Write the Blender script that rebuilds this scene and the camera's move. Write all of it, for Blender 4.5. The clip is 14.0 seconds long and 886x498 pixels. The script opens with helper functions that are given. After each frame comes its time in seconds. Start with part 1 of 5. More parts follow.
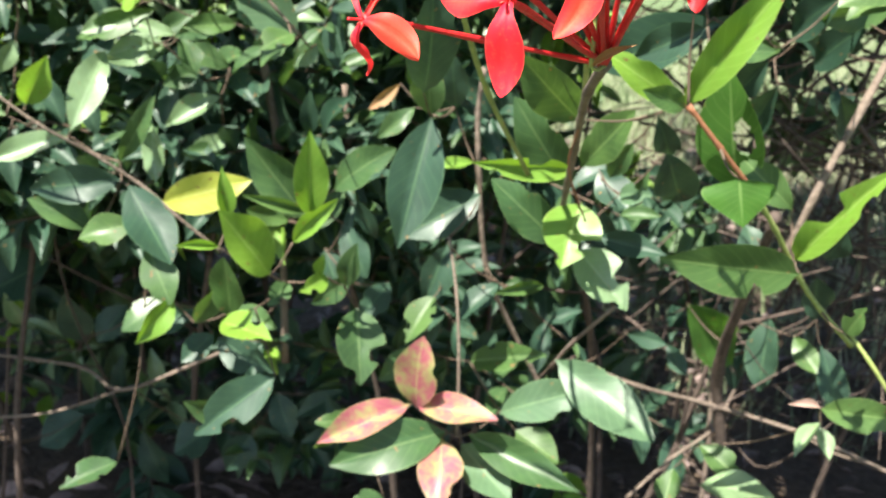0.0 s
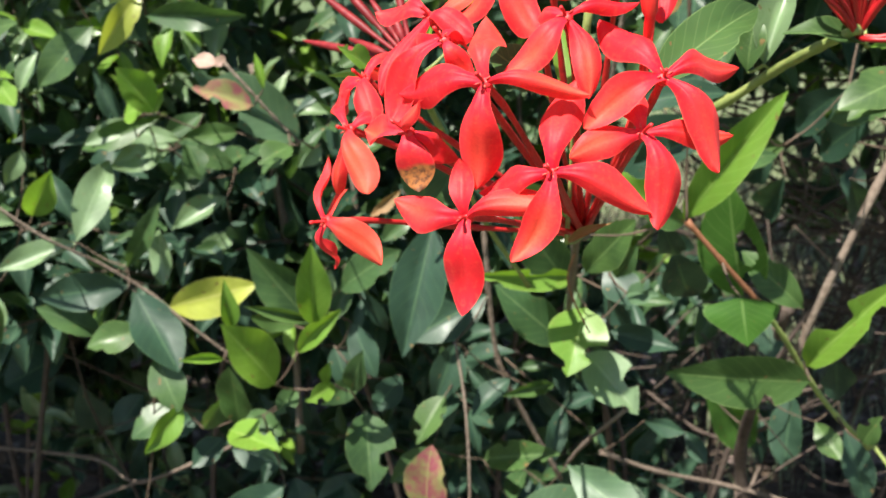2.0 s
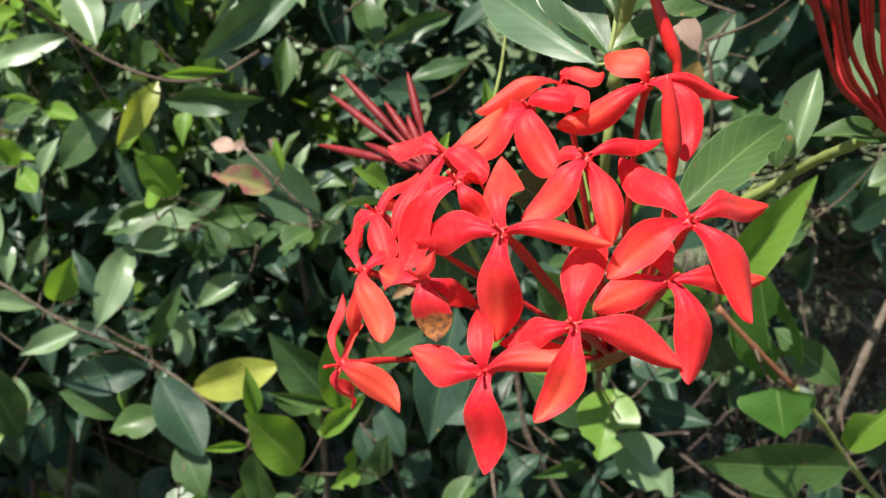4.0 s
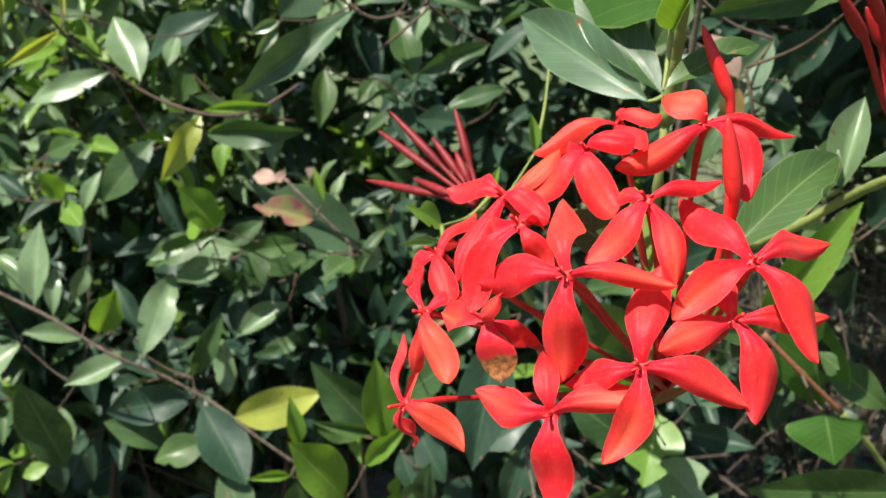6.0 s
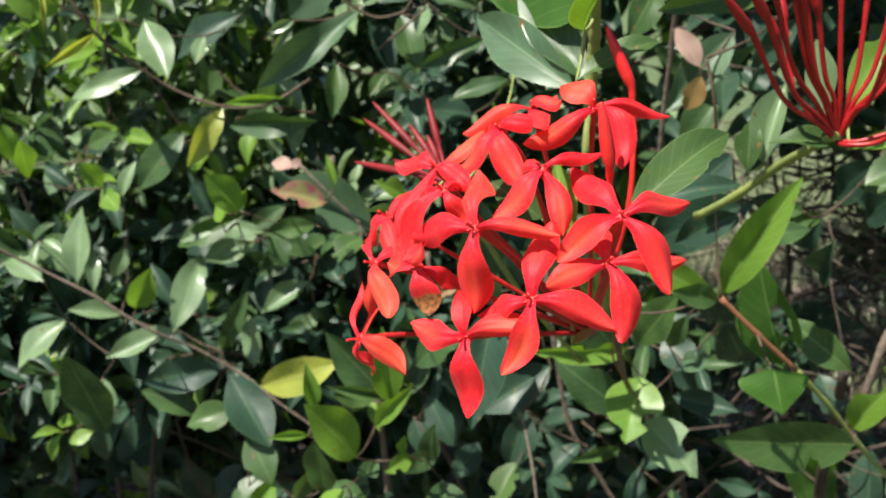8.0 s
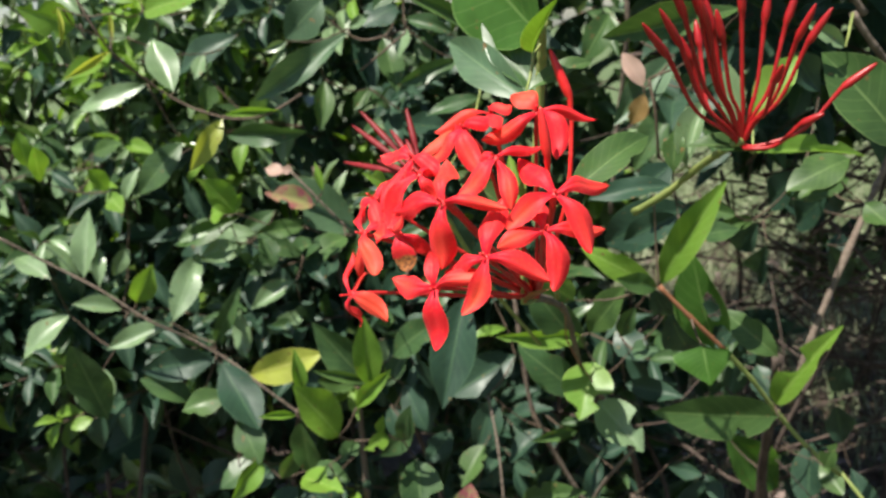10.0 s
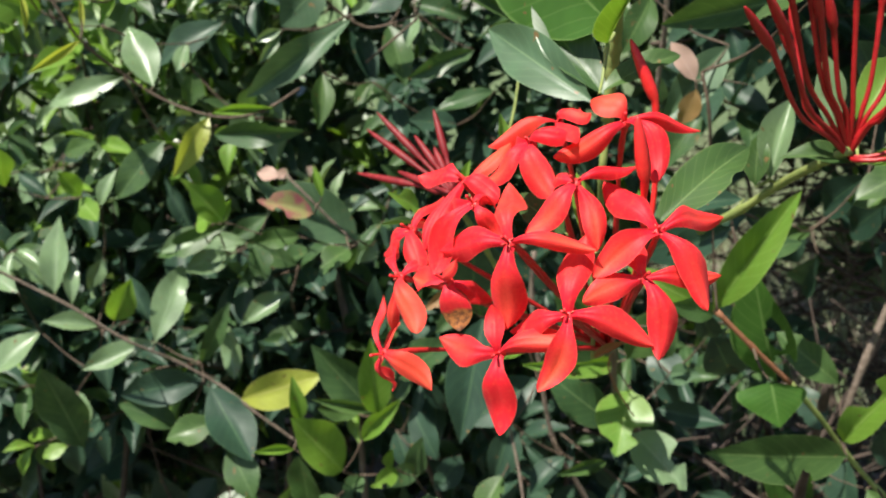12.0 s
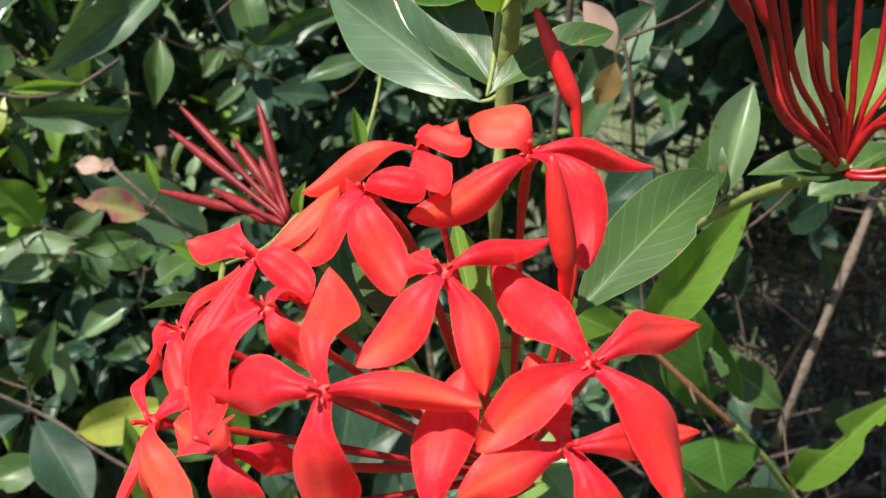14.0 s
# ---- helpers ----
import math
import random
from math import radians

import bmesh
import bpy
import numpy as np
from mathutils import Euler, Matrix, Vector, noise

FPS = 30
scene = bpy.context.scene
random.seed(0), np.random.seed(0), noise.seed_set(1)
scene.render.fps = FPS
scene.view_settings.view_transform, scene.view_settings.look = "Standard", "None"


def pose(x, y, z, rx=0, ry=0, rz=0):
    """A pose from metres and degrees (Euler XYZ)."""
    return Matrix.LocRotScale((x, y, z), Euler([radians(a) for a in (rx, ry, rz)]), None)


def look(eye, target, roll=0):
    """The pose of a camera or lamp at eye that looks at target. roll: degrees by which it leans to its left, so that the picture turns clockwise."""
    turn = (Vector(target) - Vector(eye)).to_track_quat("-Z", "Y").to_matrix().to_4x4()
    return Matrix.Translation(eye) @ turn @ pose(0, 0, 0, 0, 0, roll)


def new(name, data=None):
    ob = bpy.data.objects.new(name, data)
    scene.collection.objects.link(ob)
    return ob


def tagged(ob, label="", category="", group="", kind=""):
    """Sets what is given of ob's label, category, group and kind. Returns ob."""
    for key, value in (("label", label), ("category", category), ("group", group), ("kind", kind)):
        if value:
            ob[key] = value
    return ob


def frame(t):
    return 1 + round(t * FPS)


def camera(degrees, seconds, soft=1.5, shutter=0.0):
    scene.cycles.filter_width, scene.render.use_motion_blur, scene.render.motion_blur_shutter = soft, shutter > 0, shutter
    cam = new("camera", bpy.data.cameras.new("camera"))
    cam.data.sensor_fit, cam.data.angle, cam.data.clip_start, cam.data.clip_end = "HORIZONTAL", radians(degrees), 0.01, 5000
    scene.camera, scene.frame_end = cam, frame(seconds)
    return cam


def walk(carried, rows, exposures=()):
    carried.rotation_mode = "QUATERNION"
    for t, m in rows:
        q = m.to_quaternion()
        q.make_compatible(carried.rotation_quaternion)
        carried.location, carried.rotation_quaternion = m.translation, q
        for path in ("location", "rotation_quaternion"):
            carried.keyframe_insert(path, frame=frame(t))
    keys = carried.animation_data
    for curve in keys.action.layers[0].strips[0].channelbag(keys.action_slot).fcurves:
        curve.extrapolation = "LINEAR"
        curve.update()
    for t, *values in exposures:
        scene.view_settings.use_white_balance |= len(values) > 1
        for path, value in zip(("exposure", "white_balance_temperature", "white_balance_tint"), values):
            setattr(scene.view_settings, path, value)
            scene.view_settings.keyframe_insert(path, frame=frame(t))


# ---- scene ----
cam = camera(47.13, 14.0)
# seconds, eye, yaw, pitch, lean
ROWS = [
    (0, -0.00019, -0.01117, 0.75076, 4.187, -18.916, 1.620),
    (0.5, -0.00132, -0.00831, 0.76260, 4.242, -18.091, 1.108),
    (1, 0.00434, -0.00367, 0.78050, 4.812, -17.861, 0.397),
    (1.5, 0.00802, -0.00117, 0.78317, 5.320, -17.176, -0.188),
    (2, 0.01304, 0.00899, 0.78770, 5.876, -16.569, -0.653),
    (2.5, 0.01457, 0.01685, 0.79272, 6.054, -15.708, -1.077),
    (3, 0.01276, 0.02182, 0.79582, 6.383, -14.868, -1.448),
    (3.2, 0.01429, 0.02138, 0.79955, 6.865, -14.685, -1.443),
    (5.3, 0.00839, 0.03426, 0.81212, 7.625, -13.572, -3.556),
    (5.5, 0.00703, 0.03248, 0.81324, 7.937, -13.466, -3.510),
    (6, 0.00635, 0.02215, 0.81450, 8.885, -12.972, -3.555),
    (6.5, 0.01421, 0.01200, 0.81366, 9.680, -12.702, -3.769),
    (7, 0.02648, 0.00062, 0.81575, 10.134, -13.105, -4.455),
    (7.5, 0.03411, -0.01252, 0.81666, 10.896, -13.228, -4.799),
    (8, 0.04391, -0.03144, 0.81715, 11.461, -13.278, -4.611),
    (8.2, 0.04530, -0.04091, 0.81677, 11.492, -13.382, -4.547),
    (10.3, 0.06012, -0.11398, 0.81757, 9.650, -11.276, -3.806),
    (10.5, 0.05645, -0.11306, 0.81510, 9.284, -10.762, -4.007),
    (11, 0.04960, -0.09777, 0.81738, 9.100, -10.858, -4.060),
    (11.5, 0.03839, -0.06824, 0.81954, 9.225, -11.645, -3.873),
    (12, 0.02369, -0.03008, 0.81852, 9.088, -12.856, -3.846),
    (12.5, 0.02533, 0.00831, 0.82831, 8.659, -13.670, -4.249),
    (13, 0.02444, 0.03890, 0.82954, 7.355, -13.723, -4.398),
    (13.5, 0.02212, 0.07035, 0.82502, 5.442, -14.529, -4.179),
    (14, 0.02722, 0.09768, 0.81785, 3.789, -15.868, -3.786),
]
walk(cam, [(t, pose(x, y, z, 90 + pitch, 0, yaw) @ pose(0, 0, 0, 0, 0, lean)) for t, x, y, z, yaw, pitch, lean in ROWS],
     exposures=[(0, 1.70), (0.5, 1.65), (1, 1.40), (1.5, 1.20), (2, 1.07), (2.5, 0.93), (3, 0.71), (12.5, 0.64), (14, 0.56)])

# focus rests on the flower head
cam.data.dof.use_dof = True
cam.data.dof.focus_distance = 0.20
cam.data.dof.aperture_fstop = 42.0

# ---- light ----
SUN_TO = Vector((-0.25, -0.42, 0.87)).normalized()
world = bpy.data.worlds.new("sky")
scene.world = world
world.use_nodes = True
wn = world.node_tree.nodes
sky = wn.new("ShaderNodeTexSky")
sky.sky_type = "NISHITA"
sky.sun_disc = False
sky.sun_elevation = math.asin(SUN_TO.z)
sky.sun_rotation = math.atan2(SUN_TO.x, SUN_TO.y)
world.node_tree.links.new(sky.outputs[0], wn["Background"].inputs[0])
wn["Background"].inputs[1].default_value = 0.084
sun = new("sun", bpy.data.lights.new("sun", "SUN"))
sun.data.energy = 6.5
sun.data.angle = radians(0.53)
sun.data.color = (1.0, 0.95, 0.86)
sun.matrix_world = look(SUN_TO * 8, (0, 0, 0))

# ---- materials ----


def shader(name, rough=0.5, metal=0.0, spec=0.5):
    m = bpy.data.materials.new(name)
    m.use_nodes = True
    b = m.node_tree.nodes["Principled BSDF"]
    b.inputs["Roughness"].default_value = rough
    b.inputs["Metallic"].default_value = metal
    b.inputs["Specular IOR Level"].default_value = spec
    return m, m.node_tree.nodes, m.node_tree.links, b


def mix_rgb(nd, lk, fac, a, b, mode="MIX"):
    n = nd.new("ShaderNodeMix")
    n.data_type, n.blend_type = "RGBA", mode
    for sock, v in ((n.inputs[0], fac), (n.inputs[6], a), (n.inputs[7], b)):
        if hasattr(v, "links"):
            lk.new(v, sock)
        elif isinstance(v, (int, float)):
            sock.default_value = v
        else:
            sock.default_value = (*v, 1)
    return n.outputs[2]


def calc(nd, lk, op, a, b=0.0, c=0.0):
    n = nd.new("ShaderNodeMath")
    n.operation = op
    for sock, v in zip(n.inputs, (a, b, c)):
        if hasattr(v, "links"):
            lk.new(v, sock)
        else:
            sock.default_value = v
    return n.outputs[0]


def ramp(nd, lk, v, lo, hi, a=0.0, b=1.0):
    n = nd.new("ShaderNodeMapRange")
    lk.new(v, n.inputs[0])
    for i, x in enumerate((lo, hi, a, b)):
        n.inputs[i + 1].default_value = x
    return n.outputs[0]


def noise_of(nd, lk, scale, detail=3.0, rough=0.55, coord=None):
    n = nd.new("ShaderNodeTexNoise")
    n.inputs["Scale"].default_value = scale
    n.inputs["Detail"].default_value = detail
    n.inputs["Roughness"].default_value = rough
    if coord is None:
        coord = nd.new("ShaderNodeNewGeometry").outputs["Position"]
    lk.new(coord, n.inputs["Vector"])
    return n.outputs[0]


def bump(nd, lk, b, height, strength, dist):
    n = nd.new("ShaderNodeBump")
    n.inputs["Strength"].default_value = strength
    n.inputs["Distance"].default_value = dist
    lk.new(height, n.inputs["Height"])
    lk.new(n.outputs[0], b.inputs["Normal"])


def any_random(nd, lk):
    """One number for each leaf, whether it is an object or an island of a joined mesh."""
    a = nd.new("ShaderNodeObjectInfo").outputs["Random"]
    b = nd.new("ShaderNodeNewGeometry").outputs["Random Per Island"]
    return calc(nd, lk, "FRACT", calc(nd, lk, "ADD", a, b))


def leaf_material(name, base, other, vein, rough=0.37, thin=0.28, through_tint=(1.5, 1.5, 0.7), blotch=None, spec=0.46):
    m, nd, lk, b = shader(name, rough, spec=spec)
    uv = nd.new("ShaderNodeUVMap").outputs[0]
    sep = nd.new("ShaderNodeSeparateXYZ")
    lk.new(uv, sep.inputs[0])
    side = calc(nd, lk, "ABSOLUTE", calc(nd, lk, "SUBTRACT", sep.outputs[0], 0.5))
    rnd = any_random(nd, lk)
    # side veins run forward from the midrib
    phase = calc(nd, lk, "FRACT", calc(nd, lk, "SUBTRACT", calc(nd, lk, "MULTIPLY", sep.outputs[1], 9.0), calc(nd, lk, "MULTIPLY", side, 4.5)))
    ridge = calc(nd, lk, "ABSOLUTE", calc(nd, lk, "SUBTRACT", phase, 0.5))
    veins = ramp(nd, lk, ridge, 0.0, 0.08, 0.42, 0.0)
    mid = ramp(nd, lk, side, 0.010, 0.028, 1.0, 0.0)
    lines = calc(nd, lk, "MAXIMUM", veins, mid)
    grain = noise_of(nd, lk, 900.0, 3.0)
    clouds = noise_of(nd, lk, 60.0, 2.0)
    col = mix_rgb(nd, lk, rnd, base, other)
    col = mix_rgb(nd, lk, ramp(nd, lk, clouds, 0.35, 0.7), col, [c * 0.78 for c in base])
    if blotch:
        spots = ramp(nd, lk, noise_of(nd, lk, 75.0, 4.0, 0.60), 0.38, 0.58)
        col = mix_rgb(nd, lk, spots, col, blotch)
    else:
        spots = ramp(nd, lk, noise_of(nd, lk, 210.0, 2.0, 0.4), 0.715, 0.735)
        col = mix_rgb(nd, lk, spots, col, (0.16, 0.10, 0.04))
    col = mix_rgb(nd, lk, calc(nd, lk, "MULTIPLY", lines, 0.5), col, vein)
    rim = ramp(nd, lk, side, 0.475, 0.495, 0.0, 0.55)
    col = mix_rgb(nd, lk, rim, col, vein)
    lk.new(col, b.inputs["Base Color"])
    lk.new(ramp(nd, lk, clouds, 0.3, 0.7, rough - 0.06, rough + 0.14), b.inputs["Roughness"])
    height = calc(nd, lk, "ADD", calc(nd, lk, "MULTIPLY", lines, -0.5), calc(nd, lk, "MULTIPLY", grain, 0.25))
    bump(nd, lk, b, height, 0.30, 0.0003)
    tr = nd.new("ShaderNodeBsdfTranslucent")
    lk.new(mix_rgb(nd, lk, 1.0, col, through_tint, "MULTIPLY"), tr.inputs[0])
    mx = nd.new("ShaderNodeMixShader")
    mx.inputs[0].default_value = thin
    lk.new(b.outputs[0], mx.inputs[1])
    lk.new(tr.outputs[0], mx.inputs[2])
    lk.new(mx.outputs[0], nd["Material Output"].inputs[0])
    return m


M = leaf_material("leaf_green", (0.040, 0.090, 0.032), (0.066, 0.122, 0.041), (0.16, 0.24, 0.10), rough=0.39, spec=0.40)
G = leaf_material("leaf_fresh_green", (0.050, 0.104, 0.028), (0.071, 0.130, 0.036), (0.19, 0.28, 0.10), rough=0.42, spec=0.36)
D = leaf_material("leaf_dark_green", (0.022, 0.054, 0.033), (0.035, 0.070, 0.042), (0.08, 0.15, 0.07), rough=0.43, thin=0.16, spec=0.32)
Y = leaf_material("leaf_young_green", (0.16, 0.29, 0.035), (0.125, 0.25, 0.035), (0.32, 0.45, 0.12), rough=0.42, thin=0.38)
YY = leaf_material("leaf_yellowing", (0.33, 0.37, 0.060), (0.30, 0.35, 0.065), (0.50, 0.48, 0.18), thin=0.35)
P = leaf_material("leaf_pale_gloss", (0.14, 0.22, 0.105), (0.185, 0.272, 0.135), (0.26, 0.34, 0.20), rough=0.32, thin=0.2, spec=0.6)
V = leaf_material("leaf_broad_green", (0.058, 0.150, 0.024), (0.066, 0.160, 0.028), (0.20, 0.32, 0.10), rough=0.46, thin=0.40, spec=0.30)
S = leaf_material("leaf_grey_green", (0.066, 0.124, 0.062), (0.074, 0.134, 0.068), (0.17, 0.26, 0.13), rough=0.46, thin=0.2, spec=0.42)
R = leaf_material("leaf_reddish_young", (0.26, 0.26, 0.10), (0.30, 0.24, 0.11), (0.38, 0.40, 0.15), rough=0.42, blotch=(0.28, 0.075, 0.098))
B = leaf_material("leaf_brown_dry", (0.28, 0.17, 0.06), (0.24, 0.13, 0.06), (0.33, 0.22, 0.10), rough=0.6)
K = leaf_material("leaf_pinkish_dry", (0.45, 0.30, 0.25), (0.40, 0.26, 0.20), (0.50, 0.36, 0.30), rough=0.6)


def petal_material(name, base, other, thin, dry=False):
    m, nd, lk, b = shader(name, 0.55, spec=0.26)
    uv = nd.new("ShaderNodeUVMap").outputs[0]
    sep = nd.new("ShaderNodeSeparateXYZ")
    lk.new(uv, sep.inputs[0])
    rnd = any_random(nd, lk)
    side = calc(nd, lk, "ABSOLUTE", calc(nd, lk, "SUBTRACT", sep.outputs[0], 0.5))
    fibre = nd.new("ShaderNodeCombineXYZ")
    lk.new(calc(nd, lk, "MULTIPLY", sep.outputs[0], 34.0), fibre.inputs[0])
    lk.new(calc(nd, lk, "MULTIPLY", sep.outputs[1], 2.2), fibre.inputs[1])
    lk.new(calc(nd, lk, "MULTIPLY", rnd, 20.0), fibre.inputs[2])
    lines = noise_of(nd, lk, 1.0, 3.0, 0.5, fibre.outputs[0])
    clouds = noise_of(nd, lk, 160.0, 2.0)
    col = mix_rgb(nd, lk, rnd, base, other)
    col = mix_rgb(nd, lk, ramp(nd, lk, lines, 0.42, 0.75, 0.0, 0.09), col, [c * 0.72 for c in base])
    col = mix_rgb(nd, lk, ramp(nd, lk, clouds, 0.45, 0.75, 0.0, 0.4), col, (min(1, other[0] * 1.05), other[1] * 1.5, other[2] * 1.1))
    # deeper red towards the throat
    col = mix_rgb(nd, lk, ramp(nd, lk, sep.outputs[1], 0.06, 0.36, 0.85, 0.0), col, (0.66, 0.008, 0.034))
    col = mix_rgb(nd, lk, ramp(nd, lk, side, 0.006, 0.03, 0.13, 0.0), col, (0.62, 0.03, 0.02))
    # a more orange middle on some petals paints the strong sun on them
    glow = calc(nd, lk, "MULTIPLY", ramp(nd, lk, side, 0.05, 0.42, 1.0, 0.0), ramp(nd, lk, sep.outputs[1], 0.25, 0.6))
    glow = calc(nd, lk, "MULTIPLY", glow, ramp(nd, lk, rnd, 0.35, 1.0, 0.0, 0.75))
    col = mix_rgb(nd, lk, glow, col, (0.88, 0.125, 0.055))
    flecks = ramp(nd, lk, noise_of(nd, lk, 620.0, 4.0, 0.65), 0.52, 0.72, 0.0, 0.42)
    col = mix_rgb(nd, lk, flecks, col, (0.88, 0.10, 0.055))
    col = mix_rgb(nd, lk, ramp(nd, lk, side, 0.462, 0.495, 0.0, 0.5), col, (0.90, 0.13, 0.10))
    col = mix_rgb(nd, lk, ramp(nd, lk, noise_of(nd, lk, 1500.0, 3.0), 0.45, 0.7, 0.0, 0.25), col, [c * 0.8 for c in base])
    if dry:
        old = ramp(nd, lk, calc(nd, lk, "ADD", sep.outputs[1], calc(nd, lk, "MULTIPLY", clouds, 0.35)), 0.72, 0.80)
        col = mix_rgb(nd, lk, old, col, mix_rgb(nd, lk, ramp(nd, lk, noise_of(nd, lk, 700.0, 3.0), 0.40, 0.60), (0.40, 0.15, 0.045), (0.13, 0.055, 0.025)))
    lk.new(col, b.inputs["Base Color"])
    b.inputs["Sheen Weight"].default_value = 0.05
    bump(nd, lk, b, calc(nd, lk, "ADD", calc(nd, lk, "MULTIPLY", lines, 0.5), calc(nd, lk, "MULTIPLY", noise_of(nd, lk, 1800.0, 3.0), 0.6)), 0.22, 0.0003)
    tr = nd.new("ShaderNodeBsdfTranslucent")
    lk.new(col, tr.inputs[0])
    mx = nd.new("ShaderNodeMixShader")
    mx.inputs[0].default_value = thin
    lk.new(b.outputs[0], mx.inputs[1])
    lk.new(tr.outputs[0], mx.inputs[2])
    lk.new(mx.outputs[0], nd["Material Output"].inputs[0])
    return m


PETAL = petal_material("petal_red", (0.76, 0.011, 0.024), (0.86, 0.029, 0.038), 0.30)
PETAL_SUNLIT = petal_material("petal_sunlit_orange", (0.82, 0.042, 0.034), (0.87, 0.082, 0.046), 0.30)
PETAL_DRY = petal_material("petal_withered", (0.74, 0.014, 0.030), (0.83, 0.032, 0.046), 0.30, True)


def plain_material(name, a, b2, rough, scale, spec=0.4, relief=0.4, dist=0.0008):
    m, nd, lk, b = shader(name, rough, spec=spec)
    n1 = noise_of(nd, lk, scale, 4.0)
    n2 = noise_of(nd, lk, scale * 0.17, 2.0)
    col = mix_rgb(nd, lk, ramp(nd, lk, n1, 0.3, 0.7), a, b2)
    col = mix_rgb(nd, lk, ramp(nd, lk, n2, 0.4, 0.7, 0.0, 0.5), col, [c * 0.6 for c in a])
    lk.new(col, b.inputs["Base Color"])
    bump(nd, lk, b, n1, relief, dist)
    return m


TUBE = plain_material("tube_dark_red", (0.36, 0.010, 0.014), (0.48, 0.022, 0.020), 0.45, 500)
BUD = plain_material("bud_red", (0.60, 0.014, 0.018), (0.72, 0.032, 0.026), 0.36, 420, 0.4, 0.12, 0.0003)
BUD_DEEP = plain_material("bud_deep_red", (0.27, 0.006, 0.009), (0.38, 0.013, 0.015), 0.38, 420, 0.4, 0.12, 0.0003)
BUD_DUSKY = plain_material("bud_dusky_red", (0.13, 0.007, 0.011), (0.23, 0.018, 0.020), 0.5, 420, 0.25, 0.15, 0.0003)
THROAT = plain_material("throat_red", (0.60, 0.014, 0.020), (0.70, 0.03, 0.03), 0.5, 900)
ANTHER = plain_material("anther_tan", (0.58, 0.045, 0.05), (0.62, 0.10, 0.06), 0.6, 900)
WOOD = plain_material("bark_grey_brown", (0.115, 0.088, 0.068), (0.20, 0.158, 0.125), 0.85, 260, 0.2, 0.8, 0.002)
DARK_BARK = plain_material("bark_dark", (0.048, 0.036, 0.030), (0.110, 0.083, 0.067), 0.85, 260, 0.2, 0.6, 0.001)
BROWN = plain_material("twig_brown", (0.062, 0.044, 0.031), (0.115, 0.080, 0.054), 0.7, 320, 0.3)
RED = plain_material("twig_reddish", (0.19, 0.075, 0.040), (0.25, 0.11, 0.055), 0.6, 320, 0.3)
GREEN = plain_material("twig_green", (0.17, 0.22, 0.06), (0.25, 0.28, 0.09), 0.5, 320, 0.3)

# ---- building helpers ----


def mesh_of(name, verts, faces, uvs=None, smooth=True):
    me = bpy.data.meshes.new(name)
    me.from_pydata([tuple(v) for v in verts], [], faces)
    if uvs is not None:
        idx = np.empty(len(me.loops), dtype=np.int32)
        me.loops.foreach_get("vertex_index", idx)
        me.uv_layers.new(name="UVMap").data.foreach_set("uv", np.asarray(uvs, dtype=np.float32)[idx].ravel())
    if smooth:
        me.polygons.foreach_set("use_smooth", [True] * len(me.polygons))
    me.update()
    return me


def thing(name, loc, label, category, group="", kind=""):
    ob = new(name)
    ob.location = loc
    ob.empty_display_size = 0.02
    return tagged(ob, label, category, group, kind)


def hang(ob, parent):
    """Makes ob a part of parent and leaves it where it is."""
    ob.parent = parent
    if parent.type == "EMPTY":
        ob.matrix_parent_inverse = Matrix.Translation(parent.location).inverted()
    return ob


def part(name, me, material, parent, label="", m=None):
    ob = new(name, me)
    if not me.materials:
        me.materials.append(material)
    elif me.materials[0] != material:
        ob.material_slots[0].link = "OBJECT"
        ob.material_slots[0].material = material
    if m is not None:
        ob.matrix_basis = m
    hang(ob, parent)
    if label:
        ob["label"] = label
    return ob


def smooth_line(pts, per=5):
    """A Catmull-Rom line through the points."""
    p = [np.array(q, float) for q in pts]
    p = [2 * p[0] - p[1], *p, 2 * p[-1] - p[-2]]
    out = []
    for i in range(1, len(p) - 2):
        for k in range(per):
            t = k / per
            out.append(0.5 * (2 * p[i] + (p[i + 1] - p[i - 1]) * t + (2 * p[i - 1] - 5 * p[i] + 4 * p[i + 1] - p[i + 2]) * t * t + (3 * p[i] - p[i - 1] - 3 * p[i + 1] + p[i + 2]) * t**3))
    out.append(p[-2])
    return out


def tube_arrays(line, radii, sides=7):
    line = [np.array(q, float) for q in line]
    verts, faces = [], []
    ref = np.array((0.31, 0.17, 0.93))
    n = len(line)
    for i, q in enumerate(line):
        d = line[min(i + 1, n - 1)] - line[max(i - 1, 0)]
        d = d / (np.linalg.norm(d) + 1e-9)
        u = np.cross(d, ref)
        u = u / (np.linalg.norm(u) + 1e-9)
        v = np.cross(d, u)
        for k in range(sides):
            a = 2 * math.pi * k / sides
            verts.append(q + radii[i] * (math.cos(a) * u + math.sin(a) * v))
    for i in range(n - 1):
        for k in range(sides):
            k2 = (k + 1) % sides
            faces.append((i * sides + k, i * sides + k2, (i + 1) * sides + k2, (i + 1) * sides + k))
    faces.append(tuple(range(sides))[::-1])
    faces.append(tuple((n - 1) * sides + k for k in range(sides)))
    return verts, faces


def tube(name, line, radii, sides=7):
    v, f = tube_arrays(line, radii, sides)
    return mesh_of(name, v, f)


def join_arrays(chunks):
    verts, faces, uvs = [], [], []
    for c in chunks:
        o = len(verts)
        verts.extend(c[0])
        faces.extend([tuple(i + o for i in f) for f in c[1]])
        if len(c) > 2:
            uvs.extend(c[2])
    return verts, faces, (uvs or None)


def blade(nv, nu, widest, point, droop, fold, twist, wave, bites=(), seed=0, taper=0.22, holes=()):
    """A leaf blade of length 1 along y and width 1, as vertices, faces and uvs. bites: side, place, reach, depth; holes: middle and half sizes across and along."""
    rg = random.Random(seed)
    ph = rg.random() * 6
